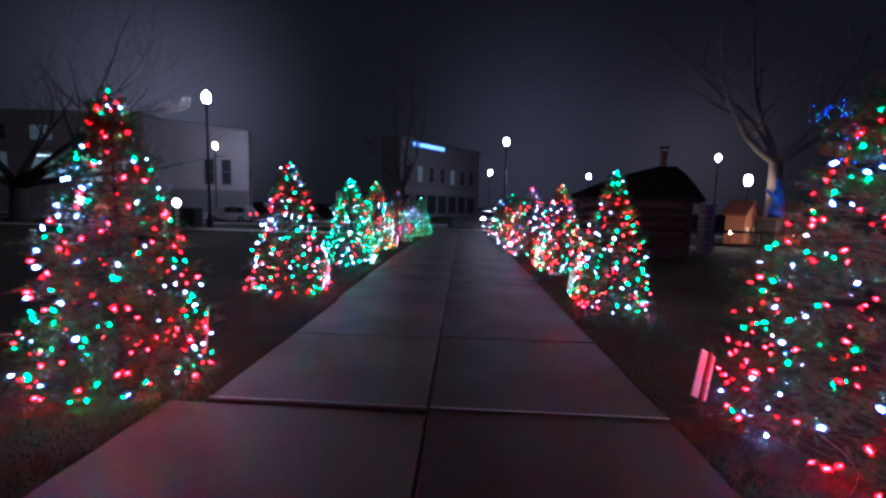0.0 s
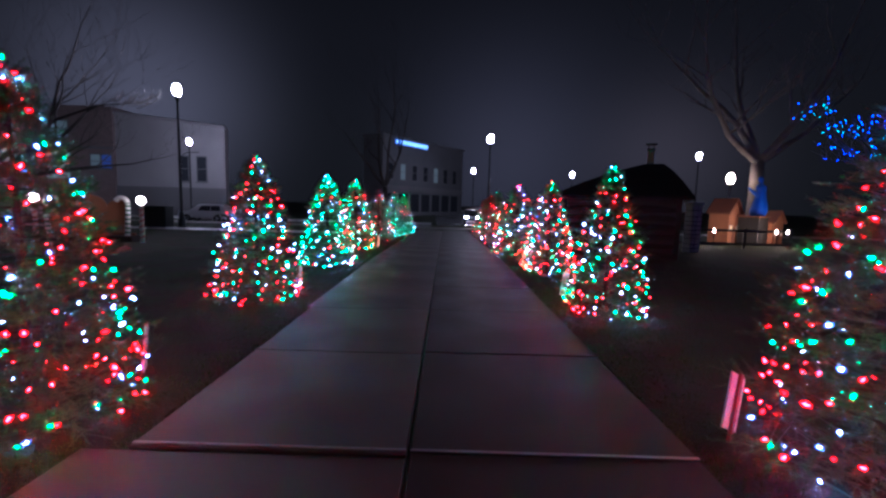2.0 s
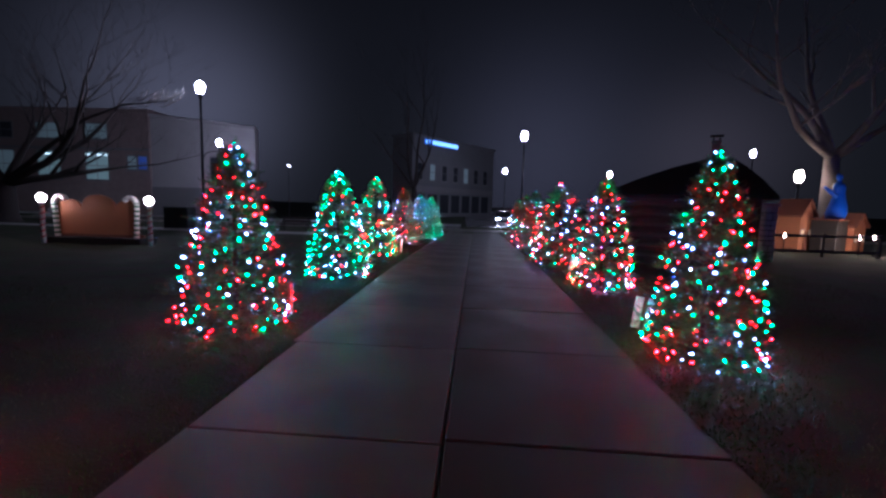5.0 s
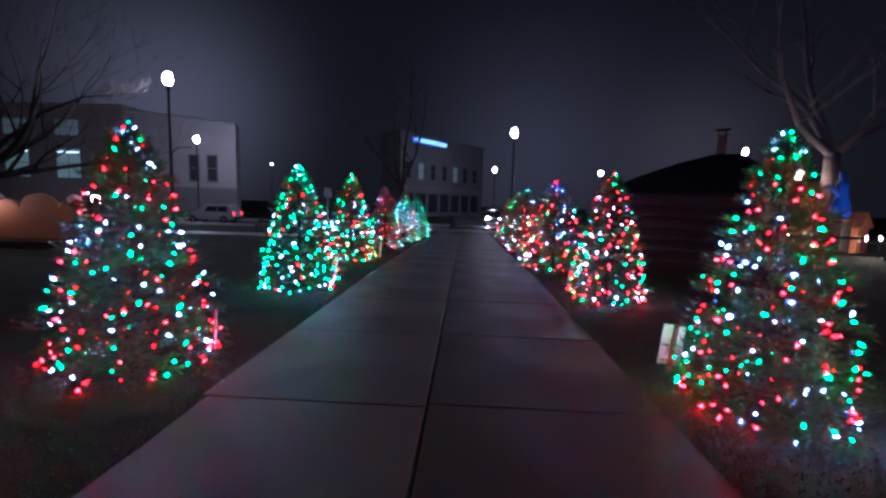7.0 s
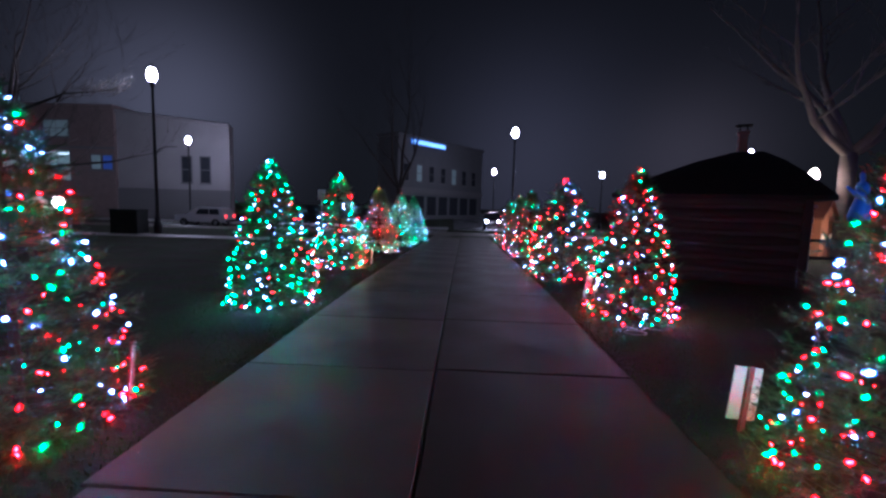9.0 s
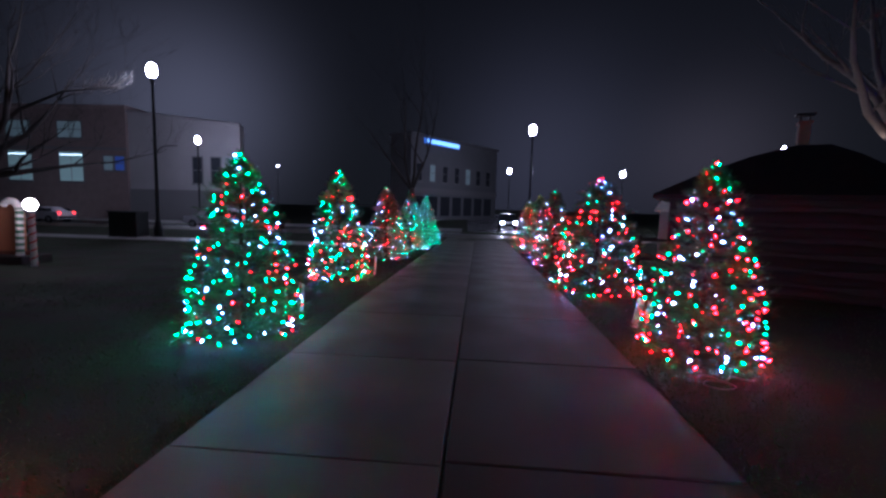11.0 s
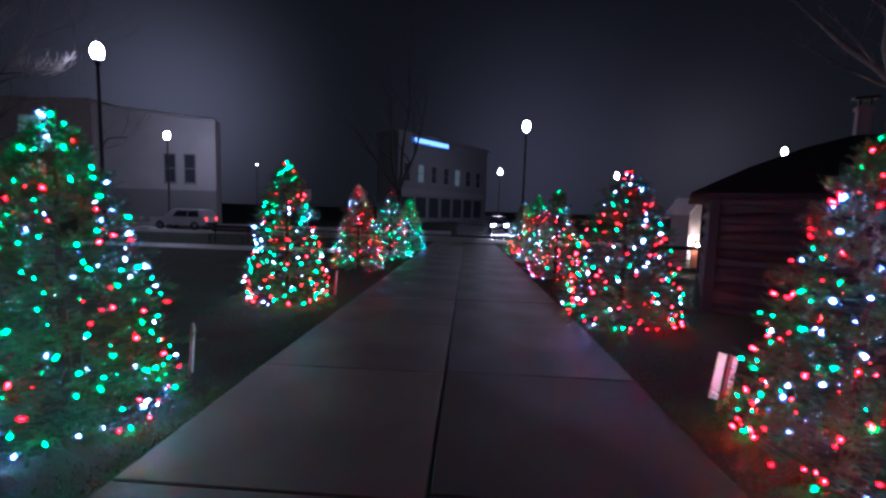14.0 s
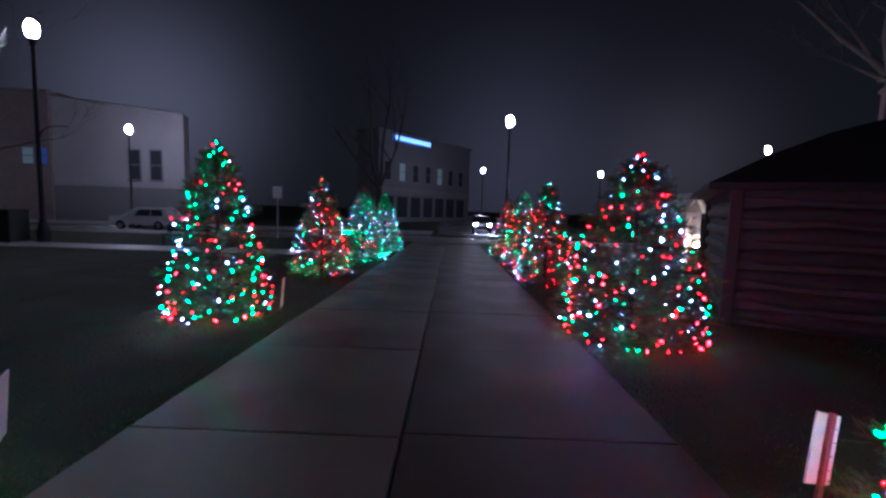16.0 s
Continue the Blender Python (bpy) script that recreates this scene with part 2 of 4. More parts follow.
def lathe(bm, profile, seg=16, m=Matrix(), index=0):
    rings = []
    for r, z in profile:
        if r < 1e-5:
            rings.append([bm.verts.new(m @ Vector((0, 0, z)))])
        else:
            rings.append([bm.verts.new(m @ Vector((r * math.cos(2 * math.pi * i / seg), r * math.sin(2 * math.pi * i / seg), z))) for i in range(seg)])
    for a, b in zip(rings, rings[1:]):
        for i in range(seg):
            j = (i + 1) % seg
            if len(a) == 1 and len(b) == 1:
                continue
            if len(a) == 1:
                f = bm.faces.new((a[0], b[j], b[i]))
            elif len(b) == 1:
                f = bm.faces.new((a[i], a[j], b[0]))
            else:
                f = bm.faces.new((a[i], a[j], b[j], b[i]))
            f.material_index = index
    for ring, flip in ((rings[0], True), (rings[-1], False)):
        if len(ring) > 2:
            f = bm.faces.new(ring[::-1] if flip else ring)
            f.material_index = index
    return bm


def lathed(profile, seg=16, m=Matrix()):
    return lathe(bmesh.new(), profile, seg, m)


def tube(points, radii, sides=6, verts=None, faces=None):
    """A tapering tube along points, appended to lists of vertices and faces."""
    verts = [] if verts is None else verts
    faces = [] if faces is None else faces
    base = len(verts)
    n = len(points)
    ref = Vector((0.31, 0.17, 0.93))
    for k, p in enumerate(points):
        d = (points[min(k + 1, n - 1)] - points[max(k - 1, 0)]).normalized()
        a = d.cross(ref)
        if a.length < 0.05:
            a = d.cross(Vector((1, 0, 0)))
        a.normalize()
        b = d.cross(a)
        for i in range(sides):
            w = 2 * math.pi * i / sides
            verts.append(p + (a * math.cos(w) + b * math.sin(w)) * radii[k])
    for k in range(n - 1):
        for i in range(sides):
            j = (i + 1) % sides
            faces.append((base + k * sides + i, base + k * sides + j, base + (k + 1) * sides + j, base + (k + 1) * sides + i))
    faces.append(tuple(base + i for i in range(sides))[::-1])
    faces.append(tuple(base + (n - 1) * sides + i for i in range(sides)))
    return verts, faces


def data_mesh(name, verts, faces):
    me = bpy.data.meshes.new(name)
    me.from_pydata([tuple(v) for v in verts], [], faces)
    return me


def tri_mesh(name, corners):
    """A mesh of loose triangles from an array (n, 3, 3)."""
    n = len(corners)
    me = bpy.data.meshes.new(name)
    me.vertices.add(n * 3)
    me.vertices.foreach_set("co", np.ascontiguousarray(corners, dtype=np.float32).ravel())
    me.loops.add(n * 3)
    me.loops.foreach_set("vertex_index", np.arange(n * 3, dtype=np.int32))
    me.polygons.add(n)
    me.polygons.foreach_set("loop_start", np.arange(0, n * 3, 3, dtype=np.int32))
    me.update(calc_edges=True)
    return me


# ---- lie of the land ----
STREET_NEAR, STREET_FAR = 38.3, 44.3
SLAB = 1.855


def ground_z(y):
    """The park falls gently away towards the street."""
    s = min(max(y - 12.0, 0.0), 36.0)
    return -0.022 * s * s / (s + 1.5)


def seam_x(y):
    """The middle joint of the walk, which runs a little to the right."""
    return -0.02 + 0.031 * (y - 2.3)


def make_ground():
    ys = [-160, -60, -20, -8, -3] + [0.5 * i for i in range(0, 62)] + [31.5, 34, 36, STREET_NEAR, STREET_NEAR + 0.02, 40, 42, STREET_FAR, STREET_FAR + 0.02, 45, 48, 55, 65, 80, 110, 160, 260, 420]
    xs = [-420, -160, -80, -50, -35, -25, -18, -13, -9, -6, -4, -3, -2.4, -2, -1.5, 0, 1.5, 2, 2.4, 3, 4, 6, 9, 13, 18, 25, 35, 50, 80, 160, 420]
    verts, faces = [], []
    for y in ys:
        for x in xs:
            z = ground_z(y)
            if STREET_NEAR + 0.01 < y < STREET_FAR + 0.01:
                z -= 0.14
            elif y < 31 and abs(x) < 20:
                z += 0.03 * noise.noise(Vector((x * 0.6, y * 0.6, 0))) * min(1.0, max(0.0, (abs(x - 0.1) - (2.3 if y < 3.4 else 1.9)) / 1.5)) - 0.015
            verts.append((x, y, z))
    w = len(xs)
    for j in range(len(ys) - 1):
        for i in range(w - 1):
            faces.append((j * w + i, j * w + i + 1, (j + 1) * w + i + 1, (j + 1) * w + i))
    ob = mesh_part("ground", data_mesh("ground", verts, faces), LAWN, None, smooth=True)
    tagged(ob, "dark damp winter lawn sloping gently to the street", "ground", kind="structure")
    return ob


make_ground()


def flat_strip(name, x0, x1, y0, y1, z, mat, label, category, thick=0.1):
    bm = boxes((x0, x1, y0, y1, z - thick, z, 0.01))
    return tagged(part(name, bm, mat), label, category, kind="structure")


# the street that crosses the end of the walk, and the one that goes on ahead
verts, faces = [], []
for y in (STREET_NEAR + 0.03, 40, 41.5, 43, STREET_FAR):
    for x in (-150, -60, -20, 0, 20, 60, 150):
        verts.append((x, y, ground_z(y) - 0.134))
for j in range(4):
    for i in range(6):
        faces.append((j * 7 + i, j * 7 + i + 1, j * 7 + i + 8, j * 7 + i + 7))
tagged(mesh_part("road", data_mesh("road", verts, faces), ASPHALT), "wet dark asphalt street shining under street lamps", "road", kind="structure")
flat_strip("road_ahead", 0.6, 11.0, STREET_FAR + 0.03, 175.0, ground_z(60) + 0.012, ASPHALT, "wet asphalt side street running away into the mist", "road", 0.02)


def kerb_line(x0, x1, y, label):
    holder = tagged(part("kerb", boxes((x0, x1, y - 0.02, y + 0.02, ground_z(y) - 0.25, ground_z(y) - 0.03)), SOIL), label, "kerb", kind="structure")
    bm = boxes((0, 1.96, -0.075, 0.075, -0.2, 0.02, 0.012))
    first = part("kerb_stone", bm, KERB, holder)
    first.matrix_basis = pose(x0, y, ground_z(y))
    for i in range(1, int((x1 - x0) / 2)):
        o = new("kerb_stone", first.data)
        o.parent = holder
        o.matrix_basis = pose(x0 + 2 * i, y, ground_z(y), 0, 0, random.uniform(-0.2, 0.2))
    return holder


kerb_line(-44, 30, STREET_NEAR, "pale granite kerb along the park side of the street")
kerb_line(-44, 0, STREET_FAR + 0.05, "pale granite kerb along the far side of the street")
flat_strip("pavement_cross", -46, -1.35, 24.9, 26.35, ground_z(25.6) + 0.02, CONCRETE_PALE, "pale concrete cross walk beside the lawn under a street lamp", "pavement", 0.12)
flat_strip("pavement_street", -46, 40, 34.9, 38.2, ground_z(36.5) + 0.03, CONCRETE, "concrete street pavement behind the park lawn", "pavement", 0.12)
flat_strip("pavement_far", -70, 0.0, STREET_FAR + 0.15, 51.8, ground_z(48) + 0.03, CONCRETE_PALE, "pavement in front of the far buildings", "pavement", 0.12)


# ---- lamps ----
def lamp_post(x, y, top, globe_mat, label, scale=1.0):
    z0 = ground_z(y) - 0.02
    h = top - z0
    t = thing("street_lamp", pose(x, y, z0), label, "street lamp", "park street lamps")
    part("base", lathed([(0.24, 0), (0.25, 0.06), (0.2, 0.1), (0.21, 0.45), (0.16, 0.62), (0.13, 0.8), (0.11, 0.95)], 12), IRON, t)
    bm = bmesh.new()
    prof = [(0.085, 0.95), (0.075, h * 0.5), (0.06, h - 0.62)]
    lathe(bm, prof, 16)
    for i, v in enumerate(bm.verts):
        if i % 2:
            v.co.x *= 0.9
            v.co.y *= 0.9
    part("post", bm, IRON, t, smooth=False)
    part("collar", lathed([(0.06, h - 0.64), (0.1, h - 0.6), (0.1, h - 0.56), (0.07, h - 0.52), (0.15, h - 0.42), (0.16, h - 0.36), (0.12, h - 0.34)], 14), IRON, t)
    s = scale
    g = part("globe", lathed([(0.10, h - 0.35), (0.165 * s, h - 0.27), (0.215 * s, h - 0.12), (0.22 * s, h), (0.19 * s, h + 0.14), (0.14 * s, h + 0.25), (0.09, h + 0.29)], 18), globe_mat, t, "glowing white acorn globe", True)
    part("finial", lathed([(0.1, h + 0.285), (0.07, h + 0.33), (0.025, h + 0.37), (0.035, h + 0.42), (0.0, h + 0.5)], 10), IRON, t)
    return t


park_lamp = lamp_post(-14.9, 26.5, 7.75, GLOBE_WHITE, "tall black iron street lamp with a lit acorn globe")
v, f = tube([Vector((0.05, 0, 4.1)), Vector((0.22, 0, 4.38)), Vector((0.5, 0, 4.5)), Vector((1.15, 0, 4.52))], [0.03, 0.028, 0.025, 0.022], 7)
mesh_part("banner_arm", data_mesh("banner_arm", v, f), IRON, park_lamp, "curved iron arm for a banner", True)
lamp_post(-24.6, 44.9, 7.1, GLOBE_WHITE, "black street lamp lit before a pale building")
lamp_post(4.85, 37.1, 7.15, GLOBE_WHITE, "black iron street lamp lit beyond the firs")
lamp_post(19.0, 58.8, 6.0, GLOBE_WHITE, "distant lit street lamp in the mist")
lamp_post(29.0, 47.0, 7.5, GLOBE_WHITE, "distant white street lamp behind the log cabin")
lamp_post(6.6, 70.0, 7.0, GLOBE_WHITE, "far lit street lamp on the side street")
lamp_post(18.8, 27.2, 3.7, GLOBE_WARM, "warm lit park lamp beside the bare tree", 0.95)


# ---- decorated firs ----
def profile_r(f, R, swell):
    """Radius of a crown at the share f of its height that is left above: a pointed tip and swelling flanks."""
    return R * (1.0 - (1.0 - min(max(f, 0.0), 1.0)) ** swell)


def crown_mesh(name, seed, n_bough, per_bough, needles, width, p_shape, H=2.2, R=0.8):
    """Boughs round a leader, each set with needle-bearing sprigs; many single needles."""
    rng = np.random.default_rng(seed)
    stems, dirs, lens = [], [], []
    for k in range(n_bough):
        z = H * (0.03 + 0.93 * ((k + rng.uniform(0, 1)) / n_bough) ** 1.25)
        a = k * 2.39996 + rng.uniform(-0.35, 0.35)
        f = 1 - z / H
        r = profile_r(f, R, p_shape) * rng.uniform(0.80, 1.12) + 0.02
        rise = rng.uniform(-0.15, 0.2) + 0.5 * (z / H) ** 2
        out = np.array([math.cos(a), math.sin(a), rise])
        side = np.array([-math.sin(a), math.cos(a), 0.0])
        for j in range(per_bough):
            s = 0.3 + 0.78 * ((j + rng.uniform(0, 1)) / per_bough) ** 0.7
            p = np.array([0, 0, z]) + out * r * s + np.array([0, 0, -0.06 * s * s]) + rng.normal(0, 0.018, 3)
            if p[2] < 0.03:
                p[2] = 0.03 + rng.uniform(0, 0.05)
            d = out * rng.uniform(0.5, 1.0) + side * rng.uniform(-1.0, 1.0) + np.array([0, 0, rng.uniform(-0.25, 0.45)])
            stems.append(p)
            dirs.append(d / np.linalg.norm(d))
            lens.append(rng.uniform(0.09, 0.17) * (0.75 + 0.35 * f))
    for k in range(int(n_bough * 0.12)):
        p = np.array([0, 0, H * rng.uniform(0.9, 1.0)])
        d = np.array([rng.normal(0, 0.5), rng.normal(0, 0.5), 1.0])
        stems.append(p)
        dirs.append(d / np.linalg.norm(d))
        lens.append(rng.uniform(0.06, 0.12))
    P, D, L = np.array(stems), np.array(dirs), np.array(lens)
    n = len(P)
    ref = np.array([0.2, 0.1, 0.97])
    A = np.cross(D, ref)
    A /= np.linalg.norm(A, axis=1)[:, None] + 1e-9
    B = np.cross(D, A)
    out = []
    stem = np.stack([P - A * 0.003, P + A * 0.003, P + D * L[:, None]], 1)
    out.append(stem)
    for q in range(needles):
        u = (q + rng.uniform(0, 1, n)) / needles
        w = rng.uniform(0, 2 * math.pi, n)
        root = P + D * (L * u)[:, None]
        nd = (A * np.cos(w)[:, None] + B * np.sin(w)[:, None]) * 0.85 + D * rng.uniform(0.4, 1.0, n)[:, None]
        nd /= np.linalg.norm(nd, axis=1)[:, None]
        ln = rng.uniform(0.02, 0.034, n)[:, None] * (1.0 + 6 * max(0.0, width - 0.004) / 0.01 * 0.15)
        sd = np.cross(nd, D)
        sd /= np.linalg.norm(sd, axis=1)[:, None] + 1e-9
        out.append(np.stack([root - sd * width / 2, root + sd * width / 2, root + nd * ln], 1))
    return tri_mesh(name, np.concatenate(out)), P


def wood_mesh(name, seed, H=2.2, R=0.8):
    rng = random.Random(seed)
    verts, faces = tube([Vector((0, 0, 0)), Vector((0.01, 0, H * 0.5)), Vector((0, 0.01, H * 0.98))], [0.045, 0.03, 0.006], 7)
    for k in range(70):
        z = H * (0.04 + 0.86 * k / 70)
        a = k * 2.39996
        r = R * (1 - z / H) * 0.85
        d = Vector((math.cos(a), math.sin(a), rng.uniform(-0.1, 0.3)))
        tube([Vector((0, 0, z)), Vector((0, 0, z)) + d * r * 0.5, Vector((0, 0, z - 0.03)) + d * r], [0.009, 0.006, 0.002], 3, verts, faces)
    return data_mesh(name, verts, faces)


SLIM, FULL = 1.62, 1.95
CROWNS = {p: [crown_mesh("fir_crown", seed + i, 200, 20, 36, 0.0044, p)[0] for i in range(2)] for p, seed in ((SLIM, 11), (FULL, 21))}
CROWNS_FAR = {p: [crown_mesh("fir_crown_far", seed + i, 190, 14, 22, 0.010, p)[0] for i in range(2)] for p, seed in ((SLIM, 31), (FULL, 41))}
for me in CROWNS[SLIM] + CROWNS[FULL] + CROWNS_FAR[SLIM] + CROWNS_FAR[FULL]:
    me.materials.append(NEEDLE)
WOODS = [wood_mesh("fir_wood", 51 + i) for i in range(2)]
for me in WOODS:
    me.materials.append(BARK)


def bulb_mesh(name, mat, shell, seg, s=1.0, far=False):
    """A ribbed bulb: socket, coloured envelope and the bright diode in it."""
    bm = bmesh.new()
    lathe(bm, [(0.0, -0.024), (0.0085, -0.024), (0.0100, -0.006), (0.0090, 0.0)], max(5, seg - 2), index=1)
    lathe(bm, [(0.0026 * s, 0.009 * s), (0.0046 * s, 0.016 * s), (0.0042 * s, 0.027 * s), (0.0, 0.034 * s)], 5 if far else 6, index=0)
    lathe(bm, [(0.009 * s, 0.0), (0.0150 * s, 0.011 * s), (0.0160 * s, 0.021 * s), (0.011 * s, 0.037 * s), (0.0, 0.048 * s)], seg, index=2)
    me = bpy.data.meshes.new(name)
    bm.to_mesh(me)
    bm.free()
    for mm in (mat, SOCKET, shell):
        me.materials.append(mm)
    me.polygons.foreach_set("use_smooth", [True] * len(me.polygons))
    return me


DIM = [glow("dim_%s_led" % c, col, p * BULB) for c, col, p in (("red", (1.0, 0.0030, 0.0026), 66), ("green", (0.02, 1.0, 0.42), 32), ("white", (0.32, 0.5, 1.0), 74))]
KINDS = (("red", RED, RED_SHELL), ("green", GREEN, GREEN_SHELL), ("white", WHITE, WHITE_SHELL))
BULBS = {c: bulb_mesh("bulb_" + c, m, sh, 8, 1.14) for c, m, sh in KINDS}
DIM_KINDS = (("red", DIM[0], RED_SHELL), ("green", DIM[1], GREEN_SHELL), ("white", DIM[2], WHITE_SHELL))
BULBS_DIM = {c: bulb_mesh("bulb_dim_" + c, m, sh, 8, 1.14) for c, m, sh in DIM_KINDS}
FAR_KINDS = (("red", RED_FAR, RED_SHELL), ("green", GREEN_FAR, GREEN_SHELL), ("white", WHITE_FAR, WHITE_SHELL))
BULBS_FAR = {c: bulb_mesh("bulb_far_" + c, m, sh, 5, 0.78, True) for c, m, sh in FAR_KINDS}


def decorated_fir(x, y, H, R, mix, seed, count, far=False, shape=SLIM):
    z0 = ground_z(y) - 0.01
    tree = thing("fir_tree", pose(x, y, z0, 0, 0, seed * 47.0), "small cut green fir tree standing on the lawn beside the walk", "tree", "firs along the walk")
    tree.scale = (R / 0.8, R / 0.8, H / 2.2)
    mesh_part("trunk", WOODS[seed % 2], None, tree)
    mesh_part("crown", (CROWNS_FAR if far else CROWNS)[shape][seed % 2], None, tree, "dense dark green needles")
    red, green = mix
    tint = "mostly red and white" if red > 0.45 else "mostly green" if green > 0.45 else "red green and white"
    lights = thing("string_lights", pose(x, y, z0), "lit string lights, %s, wound round a fir" % tint, "string lights", "string lights on the firs")
    rng = random.Random(900 + seed)
    row = []
    total = count
    # even share of the area: wind with equal cone area between bulbs
    for i in range(total):
        s = (i + 0.5) / total
        z = H * (1 - (1 - s) ** 0.58) + 0.04
        z += rng.uniform(-0.055, 0.055)
        z = min(max(z, 0.05), H * 1.01)
        a = i * 2.39996 * 0.383 + rng.uniform(-0.22, 0.22)
        r = profile_r(1 - min(z / H, 1.0), R, shape) * rng.uniform(0.84, 1.05) + 0.02
        row.append(Vector((r * math.cos(a), r * math.sin(a), z)))
    for i in range(9):
        z = H * (0.9 + 0.1 * i / 8)
        a = i * 2.2 + rng.uniform(-0.4, 0.4)
        r = profile_r(1 - z / H, R, shape) * rng.uniform(0.7, 1.0) + 0.012
        row.append(Vector((r * math.cos(a), r * math.sin(a), z)))
    ring = 14 if far else 21
    for i in range(ring):
        a = 2 * math.pi * (i + rng.uniform(-0.35, 0.35)) / ring
        r = R * rng.uniform(0.84, 1.04)
        row.insert(i, Vector((r * math.cos(a), r * math.sin(a), rng.uniform(0.035, 0.13))))
    store = BULBS_FAR if far else BULBS
    for p in row:
        k = rng.random()
        c = "red" if k < red else "green" if k < red + green else "white"
        out = Vector((p.x, p.y, 0)).normalized() * rng.uniform(0.2, 1.0) + Vector((rng.uniform(-0.7, 0.7), rng.uniform(-0.7, 0.7), rng.uniform(-0.7, 0.7)))
        b = new("bulb", (store if far or rng.random() > 0.28 else BULBS_DIM)[c])
        b.parent = lights
        b.matrix_basis = Matrix.Translation(p) @ out.to_track_quat("Z", "Y").to_matrix().to_4x4() @ Matrix.Scale(rng.choice((0.72, 0.85, 0.95, 1.0, 1.05, 1.22)), 4)
    verts, faces = [], []
    if not far:
        line = []
        for p, q in zip(row, row[1:]):
            line.append(p * 0.985)
            m = (p + q) * 0.5
            m.z -= 0.012
            line.append(m * 0.97)
        line.append(row[-1])
        tube(line, [0.0028] * len(line), 3, verts, faces)
        mesh_part("cable", data_mesh("cable", verts, faces), CABLE, lights, "thin dark green cable")
    return tree


RW, RG, GR, RGW = (0.54, 0.23), (0.49, 0.29), (0.19, 0.53), (0.50, 0.25)
FIRS = [
    (-2.80, 3.75, 2.50, 0.68, RGW, 1, 215, False),
    (3.34, 3.05, 2.72, 0.97, RW, 2, 285, False, FULL),
    (-2.72, 7.65, 2.28, 0.69, RGW, 3, 175, False),
    (2.88, 7.18, 2.25, 0.60, RG, 4, 180, False),
    (-2.50, 11.40, 2.22, 0.66, GR, 5, 190, False, FULL),
    (3.06, 11.25, 2.20, 0.61, RG, 6, 190, False, FULL),
    (-2.60, 15.80, 2.40, 0.68, (0.34, 0.44), 7, 185, False, FULL),
    (3.04, 15.20, 2.33, 0.88, RW, 8, 175, False, FULL),
    (-2.34, 20.20, 2.32, 0.70, RG, 9, 190, True),
    (3.08, 19.80, 2.34, 0.70, RW, 10, 190, True),
    (-2.00, 24.00, 2.35, 0.72, GR, 11, 195, True),
    (3.28, 23.60, 2.38, 0.70, RW, 12, 190, True),
    (-1.72, 27.60, 2.35, 0.70, GR, 13, 180, True),
    (3.36, 27.00, 2.28, 0.74, RW, 14, 180, True),
]
for row in FIRS:
    decorated_fir(*row)


# ---- little signs by the firs ----
def stake_sign(x, y, yaw, lean, w=0.28, h=0.40):
    t = thing("sign", pose(x, y, ground_z(y), -4, lean, yaw), "small white handwritten board on a dark red stake in grass", "sign", "signs by the firs")
    part("board", boxes((-w / 2, w / 2, 0.0, 0.012, 0.06, 0.06 + h, 0.002)), BOARD, t)
    part("stake", boxes((-0.025, 0.03, -0.022, -0.001, -0.05, 0.07 + h, 0.003)), STAKE, t, "dark red painted wooden stake")
    rng = random.Random(int(y * 10))
    for i in range(4):
        z = 0.06 + h * (0.2 + 0.2 * i)
        part("writing", boxes((0.05, 0.05 + rng.uniform(0.05, 0.085), -0.003, -0.0005, z, z + 0.005)), INK, t)
    return t


stake_sign(2.27, 3.50, 34, 25)
stake_sign(2.50, 7.92, 16, 11)
stake_sign(2.67, 12.02, 24, 17)
stake_sign(-2.42, 4.4, -60, -8)
stake_sign(-2.16, 7.95, -56, -9)
stake_sign(-2.11, 12.25, -56, -3)
stake_sign(-1.86, 16.2, -74, 0)


# ---- cords on the grass ----
def cord(points, radius, label):
    verts, faces = tube([Vector(p) for p in points], [radius] * len(points), 5)
    ob = mesh_part("extension_cord", data_mesh("extension_cord", verts, faces), WHITE_CORD, None, smooth=True)
    return tagged(ob, label, "cord")


cord([(2.52 + 0.16 * math.sin(a * 0.12), 2.72 - 0.012 * a, 0.24 * (1 - a / 26.0) ** 1.5 + 0.01) for a in range(27)], 0.003, "pale extension cord looping down to the grass from a fir")
cord([(2.62 + 0.035 * i, 10.45 + 0.05 * math.sin(i * 0.7), 0.012 + 0.02 * abs(math.sin(i * 0.5))) for i in range(16)], 0.005, "pale extension cord lying in the grass before a fir")
cord([(2.75 + 0.14 * math.cos(a * 0.4), 10.3 + 0.1 * math.sin(a * 0.4), 0.012 + 0.004 * a / 10) for a in range(22)], 0.004, "pale coiled extension cord beside a fir")


